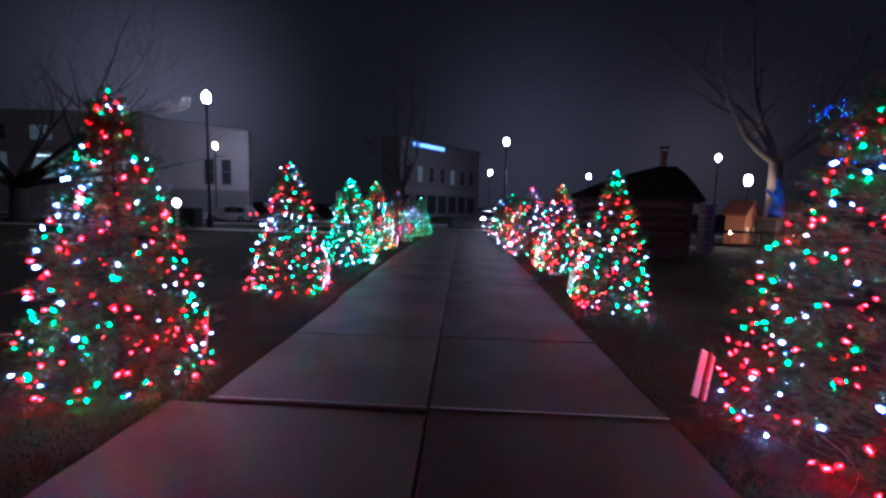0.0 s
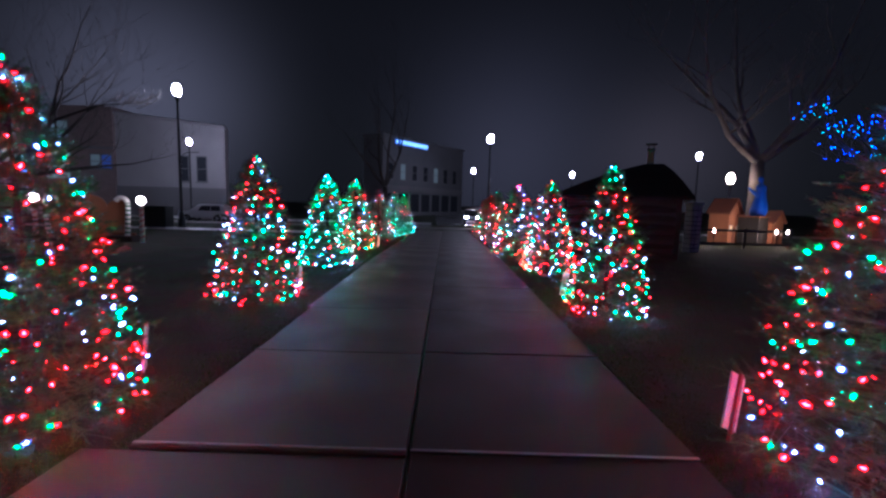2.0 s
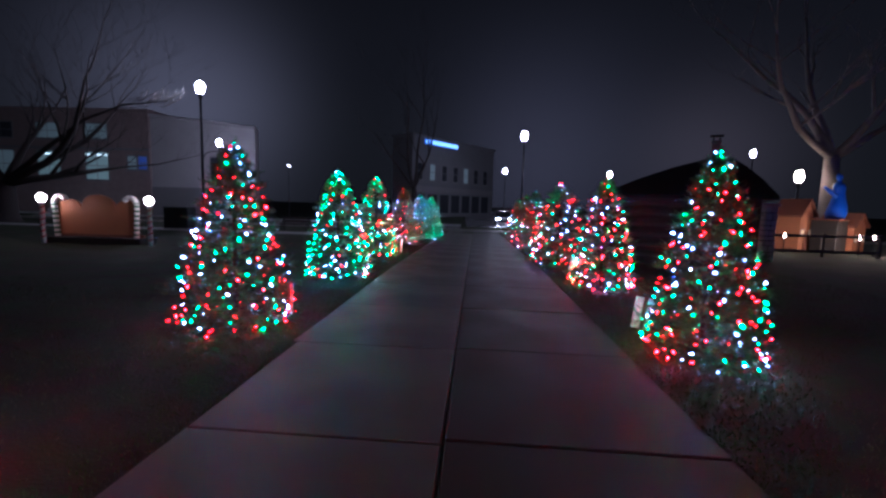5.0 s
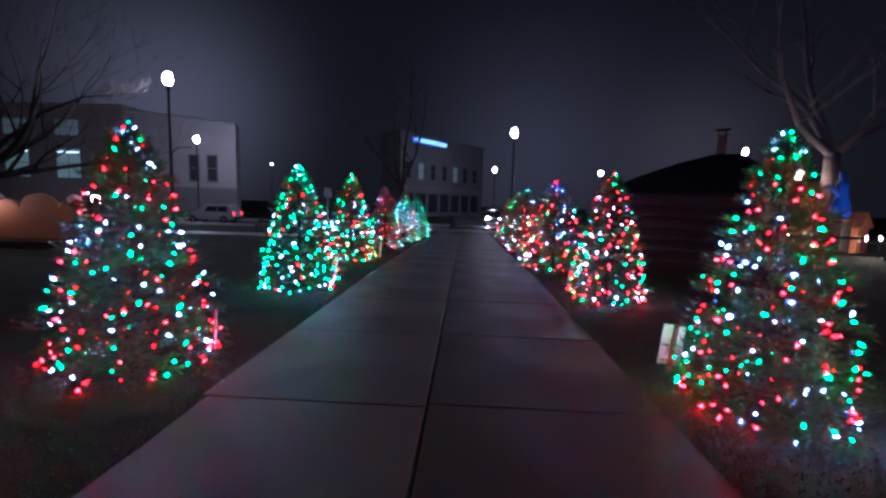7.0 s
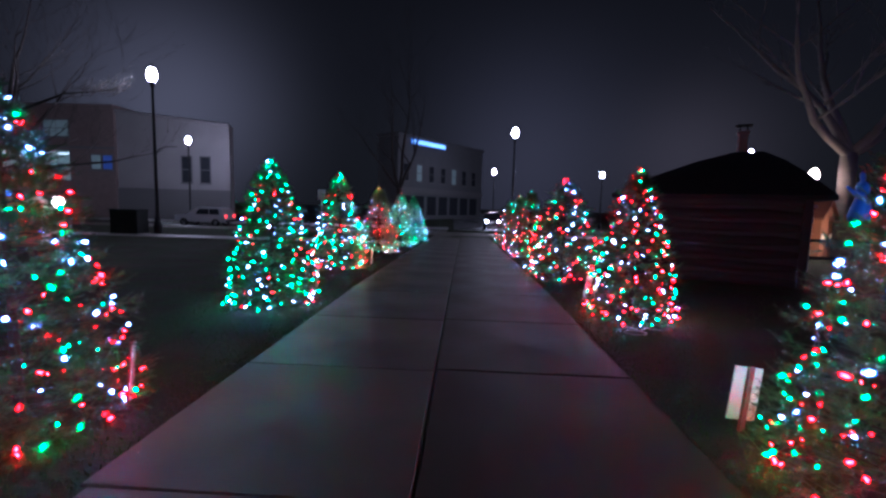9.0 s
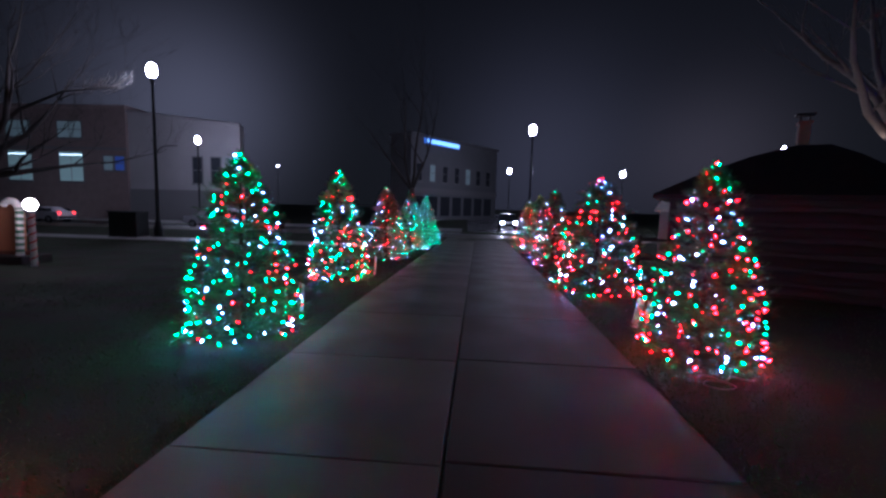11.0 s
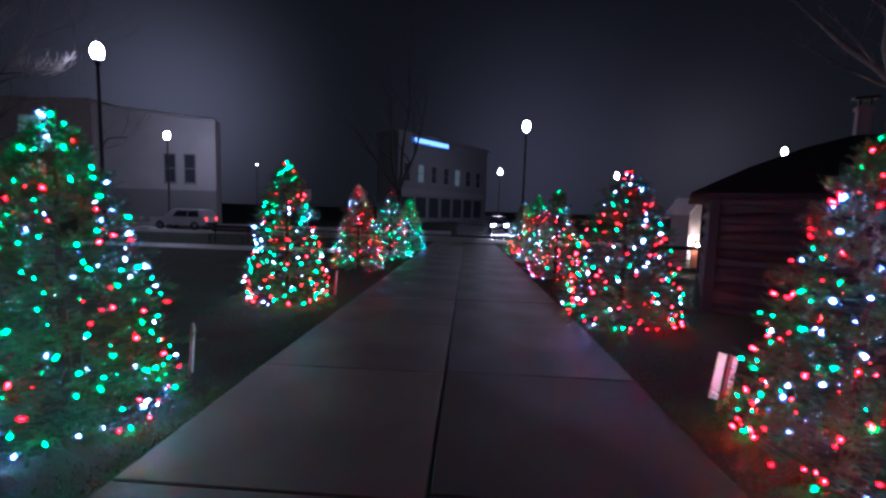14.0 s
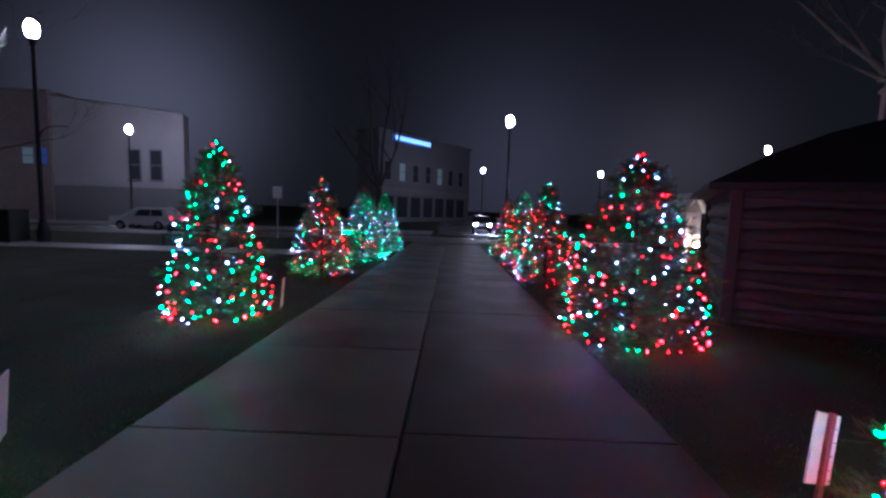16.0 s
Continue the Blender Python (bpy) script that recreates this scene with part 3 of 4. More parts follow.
# ---- log cabin ----
def log_cabin():
    A, B = Vector((4.88, 16.15, 0)), Vector((8.25, 14.36, 0))
    W = (B - A).length
    yaw = math.degrees(math.atan2(B.y - A.y, B.x - A.x))
    t = thing("log_cabin", pose(A.x, A.y, ground_z(16.1) - 0.02, 0, 0, yaw), "unlit cabin of dark hewn logs with pale chinking and shingled roof", "cabin")
    Dp, Hh = 4.2, 2.15
    wall = part("wall", boxes((0.1, W - 0.1, 0.1, Dp - 0.1, 0.0, Hh)), CHINK, t, "pale chinking between dark logs")
    n = 7
    rng = random.Random(5)
    lz = Hh / n

    def log_data(length, r, nm, seed):
        """A hewn log: thick in the middle, drawn thin and uneven towards its ends."""
        lg = random.Random(seed)
        k0, k1 = lg.uniform(0.1, 0.25), lg.uniform(0.1, 0.25)
        line, radii = [], []
        for k in range(15):
            u = k / 14
            swell = 0.62 + 0.38 * min(1.0, u / k0) * min(1.0, (1 - u) / k1)
            line.append(Vector((length * u, 0.01 * math.sin(k * 1.7 + seed), 0.014 * math.sin(k * 0.9 + seed))))
            radii.append(r * swell * lg.uniform(0.93, 1.07))
        verts, faces = tube(line, radii, 8)
        me = data_mesh(nm, [(x, y * 0.62, z) for x, y, z in verts], faces)
        me.polygons.foreach_set("use_smooth", [True] * len(me.polygons))
        return me
    front = [log_data(W - 0.12, lz * 0.385, "log_long", i) for i in range(n)]
    side = [log_data(Dp - 0.1, lz * 0.385, "log_short", 20 + i) for i in range(n)]
    for i in range(n):
        z = lz * (i + 0.5)
        for me, m in ((front[i], pose(0.06, 0.085, z, 0, 0, rng.uniform(-0.15, 0.15))), (front[i], pose(0.06, Dp - 0.085, z)), (side[i], pose(0.085, 0.05, z + 0.02, 0, 0, 90)), (side[i], pose(W - 0.085, 0.05, z + 0.02, 0, 0, 90))):
            o = mesh_part("log", me, LOG, wall)
            o.matrix_basis = m
    for x0, y0 in ((0.0, 0.0), (W - 0.16, 0.0), (0.0, Dp - 0.16), (W - 0.16, Dp - 0.16)):
        part("corner_board", boxes((x0, x0 + 0.16, y0, y0 + 0.16, 0, Hh, 0.01)), LOG, t, "dark upright corner post")
    # rounded hip roof: eave ring, shoulder ring and ridge
    bm = bmesh.new()
    ov = 0.32
    cx0, cx1, cy = W * 0.66, W * 0.84, Dp * 0.70
    rings = []
    for s, z in ((0.0, Hh - 0.12), (0.0, Hh - 0.02), (0.32, Hh + 0.50), (0.66, Hh + 0.96), (1.0, Hh + 1.32)):
        x0, x1 = -ov + (cx0 + ov) * s, W + ov + (cx1 - W - ov) * s
        y0, y1 = -ov + (cy + ov - 0.06) * s, Dp + ov + (cy - Dp - ov + 0.06) * s
        rings.append([bm.verts.new((x0, y0, z)), bm.verts.new((x1, y0, z)), bm.verts.new((x1, y1, z)), bm.verts.new((x0, y1, z))])
    for a, b in zip(rings, rings[1:]):
        for i in range(4):
            bm.faces.new((a[i], a[(i + 1) % 4], b[(i + 1) % 4], b[i]))
    bm.faces.new(rings[-1])
    bm.faces.new(rings[0][::-1])
    roof = part("roof", bm, SHINGLE, t, "dark shingled hip roof")
    qx, qy = 2.72, 3.3
    ch = part("chimney", boxes((qx - 0.12, qx + 0.12, qy - 0.12, qy + 0.12, Hh + 0.5, Hh + 1.95, 0.02), (qx - 0.15, qx + 0.15, qy - 0.15, qy + 0.15, Hh + 1.88, Hh + 1.96, 0.01)), BRICK, t, "dark narrow brick chimney")
    part("cowl", boxes((qx - 0.2, qx + 0.2, qy - 0.14, qy + 0.14, Hh + 2.1, Hh + 2.15, 0.01), (qx - 0.11, qx - 0.07, qy - 0.03, qy + 0.03, Hh + 1.96, Hh + 2.1), (qx + 0.07, qx + 0.11, qy - 0.03, qy + 0.03, Hh + 1.96, Hh + 2.1)), IRON, ch, "flat iron cowl")
    return t


log_cabin()


def stone_pillar(px, py, seed):
    t = thing("stone_pillar", pose(px, py, ground_z(py) - 0.02, 0, 0, 12), "pale rough stone pillar beside the log cabin", "pillar")
    rng = random.Random(seed)
    z = 0.0
    while z < 1.85:
        h = rng.uniform(0.16, 0.26)
        cut = rng.uniform(-0.06, 0.06)
        for x0, x1 in ((-0.24, cut - 0.012), (cut + 0.012, 0.24)):
            part("stone", boxes((x0, x1, -0.2 + rng.uniform(-0.015, 0.015), 0.2, z + 0.012, z + h - 0.012, 0.02)), STONE, t)
        z += h
    part("mortar", boxes((-0.21, 0.21, -0.17, 0.17, 0, z - 0.02)), SOIL, t)
    part("cap", boxes((-0.28, 0.28, -0.25, 0.25, z - 0.01, z + 0.07, 0.02)), STONE, t)


stone_pillar(10.85, 17.9, 8)


# ---- rail fence and holiday display behind the cabin ----
def rail_fence(x0, x1, y):
    t = thing("rail_fence", pose(x0, y, ground_z(y)), "dark timber two-rail fence round the holiday display", "fence")
    n = int((x1 - x0) / 2.1)
    for i in range(n + 1):
        p = part("post", boxes((-0.05, 0.05, -0.05, 0.05, -0.05, 1.0, 0.012)), RAIL, t)
        p.matrix_basis = pose((x1 - x0) * i / n, 0, 0, 0, random.uniform(-1.5, 1.5), 0)
    for z in (0.22, 0.86):
        part("rail", boxes((0, x1 - x0, -0.085, -0.052, z - 0.055, z + 0.055, 0.01)), RAIL, t)


rail_fence(6.2, 17.6, 20.9)


def ginger_house(x, y, w, d, h, roof_h, yaw, wall_mat, label, roof_mat=GINGER_DARK, roof_label="dark brown gingerbread roof"):
    t = thing("gingerbread_house", pose(x, y, ground_z(y) - 0.02, 0, 0, yaw), label, "display house", "holiday display houses")
    part("wall", boxes((-w / 2, w / 2, -d / 2, d / 2, 0, h, 0.01)), wall_mat, t)
    bm = bmesh.new()
    vs = []
    for yy in (-d / 2 - 0.12, d / 2 + 0.12):
        for xx, zz in ((-w / 2 - 0.14, h - 0.04), (0, h + roof_h), (w / 2 + 0.14, h - 0.04), (w / 2 + 0.14, h + 0.05), (0, h + roof_h + 0.1), (-w / 2 - 0.14, h + 0.05)):
            vs.append(bm.verts.new((xx, yy, zz)))
    for i in range(6):
        bm.faces.new((vs[i], vs[(i + 1) % 6], vs[6 + (i + 1) % 6], vs[6 + i]))
    bm.faces.new(vs[:6][::-1])
    bm.faces.new(vs[6:])
    bmesh.ops.recalc_face_normals(bm, faces=bm.faces)
    part("roof", bm, roof_mat, t, roof_label)
    bm = bmesh.new()
    for yy in (-d / 2 + 0.0,):
        a, b, c = bm.verts.new((-w / 2, yy, h - 0.01)), bm.verts.new((w / 2, yy, h - 0.01)), bm.verts.new((0, yy, h + roof_h))
        a2, b2, c2 = bm.verts.new((-w / 2, yy + d, h - 0.01)), bm.verts.new((w / 2, yy + d, h - 0.01)), bm.verts.new((0, yy + d, h + roof_h))
        bm.faces.new((a, b, c))
        bm.faces.new((c2, b2, a2))
    part("gable", bm, wall_mat, t)
    door = part("door", boxes((-0.16, 0.16, -d / 2 - 0.03, -d / 2 - 0.004, 0.0, min(1.0, h * 0.6), 0.008)), GINGER_DARK, t)
    for sx_ in (-1, 1):
        wdw = part("window", boxes((sx_ * w * 0.3 - 0.13, sx_ * w * 0.3 + 0.13, -d / 2 - 0.025, -d / 2 - 0.004, h * 0.45, h * 0.45 + 0.32, 0.006)), CANDY_WHITE, t)
        part("pane", boxes((sx_ * w * 0.3 - 0.1, sx_ * w * 0.3 + 0.1, -d / 2 - 0.03, -d / 2 - 0.026, h * 0.45 + 0.03, h * 0.45 + 0.29)), WARM_ROOM, wdw)
    return t


ginger_house(16.7, 24.4, 1.05, 1.1, 1.75, 0.75, 25, GINGER, "orange brown gingerbread display house with warm lit panes")
ginger_house(19.25, 24.6, 1.3, 1.3, 1.3, 0.6, 30, GINGER, "smaller orange gingerbread display house on the grass")
ginger_house(8.85, 24.2, 0.72, 0.8, 1.95, 0.5, 20, RENDERED, "narrow pale display house with warm lit panes", STONE, "pale roof")
# the plinth's shadow is put into its dark body colour
part_box = thing("display_plinth", pose(18.0, 23.9, ground_z(23.9) - 0.02, 0, 0, 35), "timber plinth coloured dark for shadow, under a blue statue", "plinth")
part("body", boxes((-0.75, 0.75, -0.5, 0.5, 0, 1.58, 0.02)), LOG, part_box)
part("top", boxes((-0.8, 0.8, -0.55, 0.55, 1.58, 1.66, 0.02)), GINGER_DARK, part_box)
bm = bmesh.new()
lathe(bm, [(0.0, 0.0), (0.42, 0.0), (0.5, 0.25), (0.44, 0.6), (0.3, 1.05), (0.27, 1.3), (0.31, 1.5), (0.24, 1.68), (0.1, 1.78), (0.13, 1.9), (0.15, 2.02), (0.1, 2.14), (0.0, 2.18)], 14)
for v in bm.verts:
    v.co.y *= 0.75
    v.co.x += 0.12 * math.sin(v.co.z * 1.7)
lathe(bm, [(0.0, 0.0), (0.1, 0.02), (0.08, 0.5), (0.05, 0.75), (0.0, 0.78)], 8, pose(-0.2, -0.1, 1.05, -20, -48, 0))
statue = part("statue", bm, BLUE_ROBE, None, smooth=True)
statue.matrix_basis = pose(18.2, 23.9, ground_z(23.9) + 1.635, 0, 0, 20)
tagged(statue, "bright blue robed statue standing on a timber plinth", "statue")


def flood(x, y, yaw):
    t = thing("garden_lamp", pose(x, y, ground_z(y), 0, 0, yaw), "small warm garden lamp on a short stake in grass", "garden lamp", "display lamps")
    part("stake", lathed([(0.02, -0.05), (0.02, 0.72)], 8), IRON, t)
    head = part("head", lathed([(0.03, 0.70), (0.05, 0.71), (0.05, 0.74), (0.03, 0.75)], 12), IRON, t)
    part("bulb", lathed([(0.03, 0.745), (0.062, 0.78), (0.072, 0.83), (0.055, 0.88), (0.0, 0.905)], 12), FLOOD, head, "warm glowing bulb", True)


flood(8.92, 23.45, 0)
flood(14.7, 22.2, 10)
flood(17.8, 22.0, -20)
flood(18.5, 22.1, -30)


# ---- gingerbread panel with candy canes ----
def candy_panel():
    cx, cy, base = -12.36, 16.5, ground_z(16.5)
    plinth = tagged(part("display_platform", boxes((-1.72, 1.72, -0.4, 0.4, 0, 0.22, 0.02)), PLATFORM), "low dark timber platform on the lawn", "platform")
    plinth.matrix_basis = pose(cx, cy, base - 0.02)
    z0 = base + 0.2
    t = thing("gingerbread_display", pose(cx, cy, z0), "orange brown scalloped gingerbread board standing on a platform", "display")
    pts = [(-1.38, 0.0), (1.38, 0.0), (1.42, 0.95)]
    for c, r, top in ((1.03, 0.39, 1.0), (0.0, 0.6, 1.02), (-1.03, 0.39, 1.0)):
        for k in range(0, 13):
            a = math.pi * k / 12
            x = c + r * math.cos(a)
            z = top + (0.42 if c == 0 else 0.28) * math.sin(a)
            pts.append((x, z))
    pts.append((-1.42, 0.95))
    bm = bmesh.new()
    f0 = [bm.verts.new((x, -0.04, z)) for x, z in pts]
    f1 = [bm.verts.new((x, 0.04, z)) for x, z in pts]
    bm.faces.new(f0)
    bm.faces.new(f1[::-1])
    n = len(pts)
    for i in range(n):
        bm.faces.new((f0[(i + 1) % n], f0[i], f1[i], f1[(i + 1) % n]))
    bmesh.ops.recalc_face_normals(bm, faces=bm.faces)
    part("board", bm, GINGER, t)
    part("rail", boxes((-1.6, 1.6, -0.06, 0.06, -0.0, 0.09, 0.01)), GINGER_DARK, t, "dark lower rail")
    for s in (-1, 1):
        cane = thing("candy_cane", pose(cx + s * 1.46, cy - 0.14, z0), "large white candy cane with green grey stripes beside a panel", "candy cane", "candy canes")
        line = [Vector((-0.06 * s * (1 - k / 7), 0, 1.12 * k / 7)) for k in range(8)]
        for k in range(1, 10):
            a = math.pi * k / 11
            line.append(Vector((-s * 0.23 * (1 - math.cos(a)), 0, 1.12 + 0.25 * math.sin(a))))
        for k in range(len(line) - 1):
            v, f = tube([line[k], (line[k] + line[k + 1]) / 2], [0.085, 0.085], 10)
            mesh_part("white_band", data_mesh("white_band", v, f), CANDY_WHITE, cane)
            v, f = tube([(line[k] + line[k + 1]) / 2, line[k + 1]], [0.083, 0.083], 10)
            mesh_part("stripe", data_mesh("stripe", v, f), CANDY_GREEN if k < 8 else CANDY_WHITE, cane)
    for x in (-13.85, -10.15):
        p = thing("candy_post_lamp", pose(x, cy - 0.55, base - 0.01), "red and white striped post topped by a lit round globe", "post lamp", "candy post lamps")
        part("post", lathed([(0.065, 0), (0.065, 1.3), (0.1, 1.32), (0.1, 1.36), (0.05, 1.38)], 12), CANDY_WHITE, p)
        v, f = [], []
        for strand in (0.0,):
            line = [Vector((0.062 * math.cos(k * 0.5), 0.062 * math.sin(k * 0.5), 0.05 + k * 0.0155)) for k in range(80)]
            tube(line, [0.022] * 80, 5, v, f)
        mesh_part("stripe", data_mesh("stripe", v, f), CANDY_RED, p, "red spiral stripe")
        part("globe", lathed([(0.05, 1.37), (0.11, 1.41), (0.138, 1.49), (0.118, 1.58), (0.06, 1.63), (0.0, 1.65)], 14), GLOBE_PINK, p, "lit pinkish white globe", True)


candy_panel()

# ---- utility cabinet by the street lamp ----
uc = thing("utility_cabinet", pose(-16.0, 26.0, ground_z(26) + 0.01), "dark green steel utility cabinet beside the street lamp", "cabinet")
part("body", boxes((-0.7, 0.7, -0.4, 0.4, 0.06, 1.22, 0.02)), CABINET, uc)
part("plinth", boxes((-0.74, 0.74, -0.44, 0.44, -0.05, 0.06, 0.01)), CONCRETE_PALE, uc)
part("lid", boxes((-0.74, 0.74, -0.44, 0.44, 1.22, 1.27, 0.015)), CABINET, uc)
for sx_ in (-1, 1):
    dr = part("door", boxes((sx_ * 0.35 - 0.32, sx_ * 0.35 + 0.32, -0.42, -0.402, 0.12, 1.15, 0.005)), CABINET, uc)
    part("handle", boxes((sx_ * 0.08 - 0.02, sx_ * 0.08 + 0.02, -0.45, -0.421, 0.6, 0.76, 0.005)), IRON, dr)

bench = thing("bench", pose(-9.8, 27.2, ground_z(27.2)), "dark park bench beyond the cross walk", "bench")
for z, y in ((0.45, -0.2), (0.45, -0.05), (0.45, 0.1), (0.62, 0.24), (0.78, 0.27)):
    part("slat", boxes((-0.9, 0.9, y - 0.055, y + 0.055, z - 0.02, z + 0.02, 0.006)) if z < 0.5 else boxes((-0.9, 0.9, y - 0.018, y + 0.018, z - 0.06, z + 0.06, 0.006)), RAIL, bench)
for x in (-0.75, 0.75):
    part("leg", boxes((x - 0.03, x + 0.03, -0.25, -0.19, 0, 0.43, 0.008), (x - 0.03, x + 0.03, 0.2, 0.26, 0, 0.86, 0.008), (x - 0.03, x + 0.03, -0.25, 0.26, 0.38, 0.43, 0.008)), IRON, bench)

rs = thing("road_sign", pose(-8.8, 34.5, ground_z(34.5)), "grey back of a small road sign on a steel pole", "road sign")
part("pole", lathed([(0.03, -0.1), (0.03, 2.9)], 8), SIGN_GREY, rs)
part("plate", boxes((-0.25, 0.25, -0.045, -0.033, 2.3, 2.95, 0.004)), SIGN_GREY, rs)


# ---- bare trees ----
def bare_tree(x, y, height, seed, limbs, trunk_top, r0, label, spread=1.0, twigs=1.0, levels=3, bark=GREY_BARK):
    rng = random.Random(seed)
    t = thing("bare_tree", pose(x, y, ground_z(y) - 0.05), label, "tree", "bare winter trees")
    v, f = tube([Vector((0, 0, 0)), Vector((0.02, 0.02, 0.35)), Vector((0.05, 0, trunk_top * 0.5)), Vector((0, 0.05, trunk_top))], [r0 * 1.6, r0 * 1.1, r0 * 0.95, r0 * 0.8], 12)
    mesh_part("trunk", data_mesh("trunk", v, f), bark, t, smooth=True)
    tips = []

    def grow(start, d, length, r, depth, v, f):
        pts, p = [start], start.copy()
        n = 6
        for k in range(n):
            d = (d + Vector((rng.uniform(-0.2, 0.2), rng.uniform(-0.2, 0.2), rng.uniform(-0.06, 0.16)))).normalized()
            p = p + d * length / n
            pts.append(p.copy())
        rad = [max(0.004, r * (1 - (0.8 if depth == 0 else 0.9) * k / n)) for k in range(n + 1)]
        tube(pts, rad, 7 if depth == 0 else 4 if depth == 1 else 3, v, f)
        tips.append((pts[-1], d))
        if depth == 0:
            grow(pts[-1], d, length * 0.45, rad[-1], 1, v, f)
        if depth < levels:
            kids = (4, 4, 4, 3)[depth]
            for i in range(int(kids * (twigs if depth else 1) + 0.5)):
                k = rng.randint(2, n)
                side = Vector((rng.uniform(-1, 1), rng.uniform(-1, 1), rng.uniform(-0.25, 0.8)))
                nd = (d * 0.8 + side * 0.8 * spread).normalized()
                grow(pts[k], nd, length * rng.uniform(0.42, 0.66), max(0.006, rad[k] * 0.62), depth + 1, v, f)
    for e in limbs:
        v, f = [], []
        d = Vector(e) - Vector((0, 0, trunk_top - 0.1))
        grow(Vector((0, 0, trunk_top - 0.15)), d.normalized(), d.length, r0 * 0.55, 0, v, f)
        mesh_part("limb", data_mesh("limb", v, f), bark, t, smooth=True)
    return t, tips


bare_tree(20.3, 27.0, 14, 3, [(-4.2, 0, 12.5), (-0.8, 0.5, 13.5), (3.8, -0.5, 12.0), (-8.5, -1.0, 9.0), (5.5, -2.0, 8.5)], 5.2, 0.42, "large bare winter tree with pale forked limbs behind the display")
bare_tree(-28.6, 28.0, 12, 7, [(-3.0, 0, 8.0), (1.0, 1.0, 8.0), (7.5, -0.5, 6.6), (8.0, 0.5, 3.9), (-6.0, -1.0, 4.6), (10.8, -0.8, 5.6)], 2.6, 0.5, "wide bare winter tree standing on the lawn before a brick building", twigs=1.3, bark=DARK_BARK)
bare_tree(-6.3, 58.0, 17, 9, [(-3.0, 0, 14.5), (0.5, 0, 17.0), (3.0, 0.5, 14.0), (-4.5, 1.0, 10.0)], 4.5, 0.4, "tall bare dark tree across the street", bark=DARK_BARK)
wide_tree = [o for o in scene.objects if o.get("label", "").startswith("wide bare")][0]
rng = random.Random(15)
# twigs take paler bark than their tree, to look lit by the lamp
for i in range(16):
    base = Vector((8.9 + 2.9 * i / 16, -1.2 + rng.uniform(-0.3, 0.3), 7.25 + rng.uniform(-0.25, 0.25)))
    line = [base + Vector((0.22 * k + rng.uniform(-0.07, 0.07), rng.uniform(-0.07, 0.07), 0.02 * k * k + rng.uniform(-0.06, 0.1))) for k in range(6)]
    v, f = tube(line, [0.020, 0.018, 0.016, 0.014, 0.011, 0.006], 4)
    for k in (2, 3, 4):
        tube([line[k], line[k] + Vector((0.1, rng.uniform(-0.1, 0.1), rng.uniform(0.12, 0.26))), line[k] + Vector((0.14, rng.uniform(-0.15, 0.15), rng.uniform(0.3, 0.5)))], [0.012, 0.010, 0.005], 3, v, f)
    mesh_part("twig", data_mesh("twig", v, f), GREY_BARK, wide_tree, "twig in paler bark, coloured as lit by the lamp")
v, f = tube([Vector((0, 0, 2.5)), Vector((3.2, -0.4, 4.6)), Vector((6.2, -0.9, 6.3)), Vector((8.9, -1.2, 7.15)), Vector((11.9, -1.2, 7.4))], [0.2, 0.14, 0.09, 0.05, 0.02], 7)
mesh_part("limb", data_mesh("limb", v, f), DARK_BARK, wide_tree, smooth=True)
blue_tree, blue_tips = bare_tree(19.15, 16.8, 9, 12, [(-3.2, -0.4, 4.0), (-2.6, 0.6, 4.7), (-1.3, -0.5, 5.6), (0.4, 0.5, 6.6), (1.8, 0.4, 6.4), (2.8, -0.6, 4.6), (-1.8, 0.2, 3.8), (-0.2, -0.9, 5.4)], 2.4, 0.24, "bare tree wrapped in blue and green lights", twigs=1.0)
rng = random.Random(77)
mini = thing("string_lights", pose(19.15, 16.8, ground_z(16.8) - 0.05), "blue and green miniature lights strung through a bare tree", "string lights")
mini_data = []
for nm, mm in (("blue", MINI_BLUE), ("green", MINI_GREEN)):
    bm = lathed([(0.0, -0.016), (0.008, -0.009), (0.0115, 0.002), (0.008, 0.010), (0.0, 0.015)], 6)
    me = bpy.data.meshes.new("mini_bulb_" + nm)
    bm.to_mesh(me)
    bm.free()
    me.materials.append(mm)
    mini_data.append(me)
crown_tips = [q for q in blue_tips if 3.9 < q[0].z < 8.4]
near_tips, far_tips = [q for q in crown_tips if q[0].x < 0.9], [q for q in crown_tips if q[0].x >= 0.9]


def bulb_place(p, d):
    return p - d * rng.uniform(0.0, 0.55) + Vector((rng.uniform(-0.1, 0.1), rng.uniform(-0.1, 0.1), rng.uniform(-0.1, 0.04)))


for i in range(300):
    b = new("bulb", mini_data[0 if rng.random() < 0.68 else 1])
    b.parent = mini
    b.matrix_basis = Matrix.Translation(bulb_place(*rng.choice(near_tips)))
bm = bmesh.new()
for i in range(180):
    lathe(bm, [(0.0, -0.015), (0.011, 0.0), (0.0, 0.015)], 5, Matrix.Translation(bulb_place(*rng.choice(far_tips))))
tagged(part("bulb_cluster", bm, MINI_BLUE, mini, "many tiny blue bulbs"), kind="stuff")


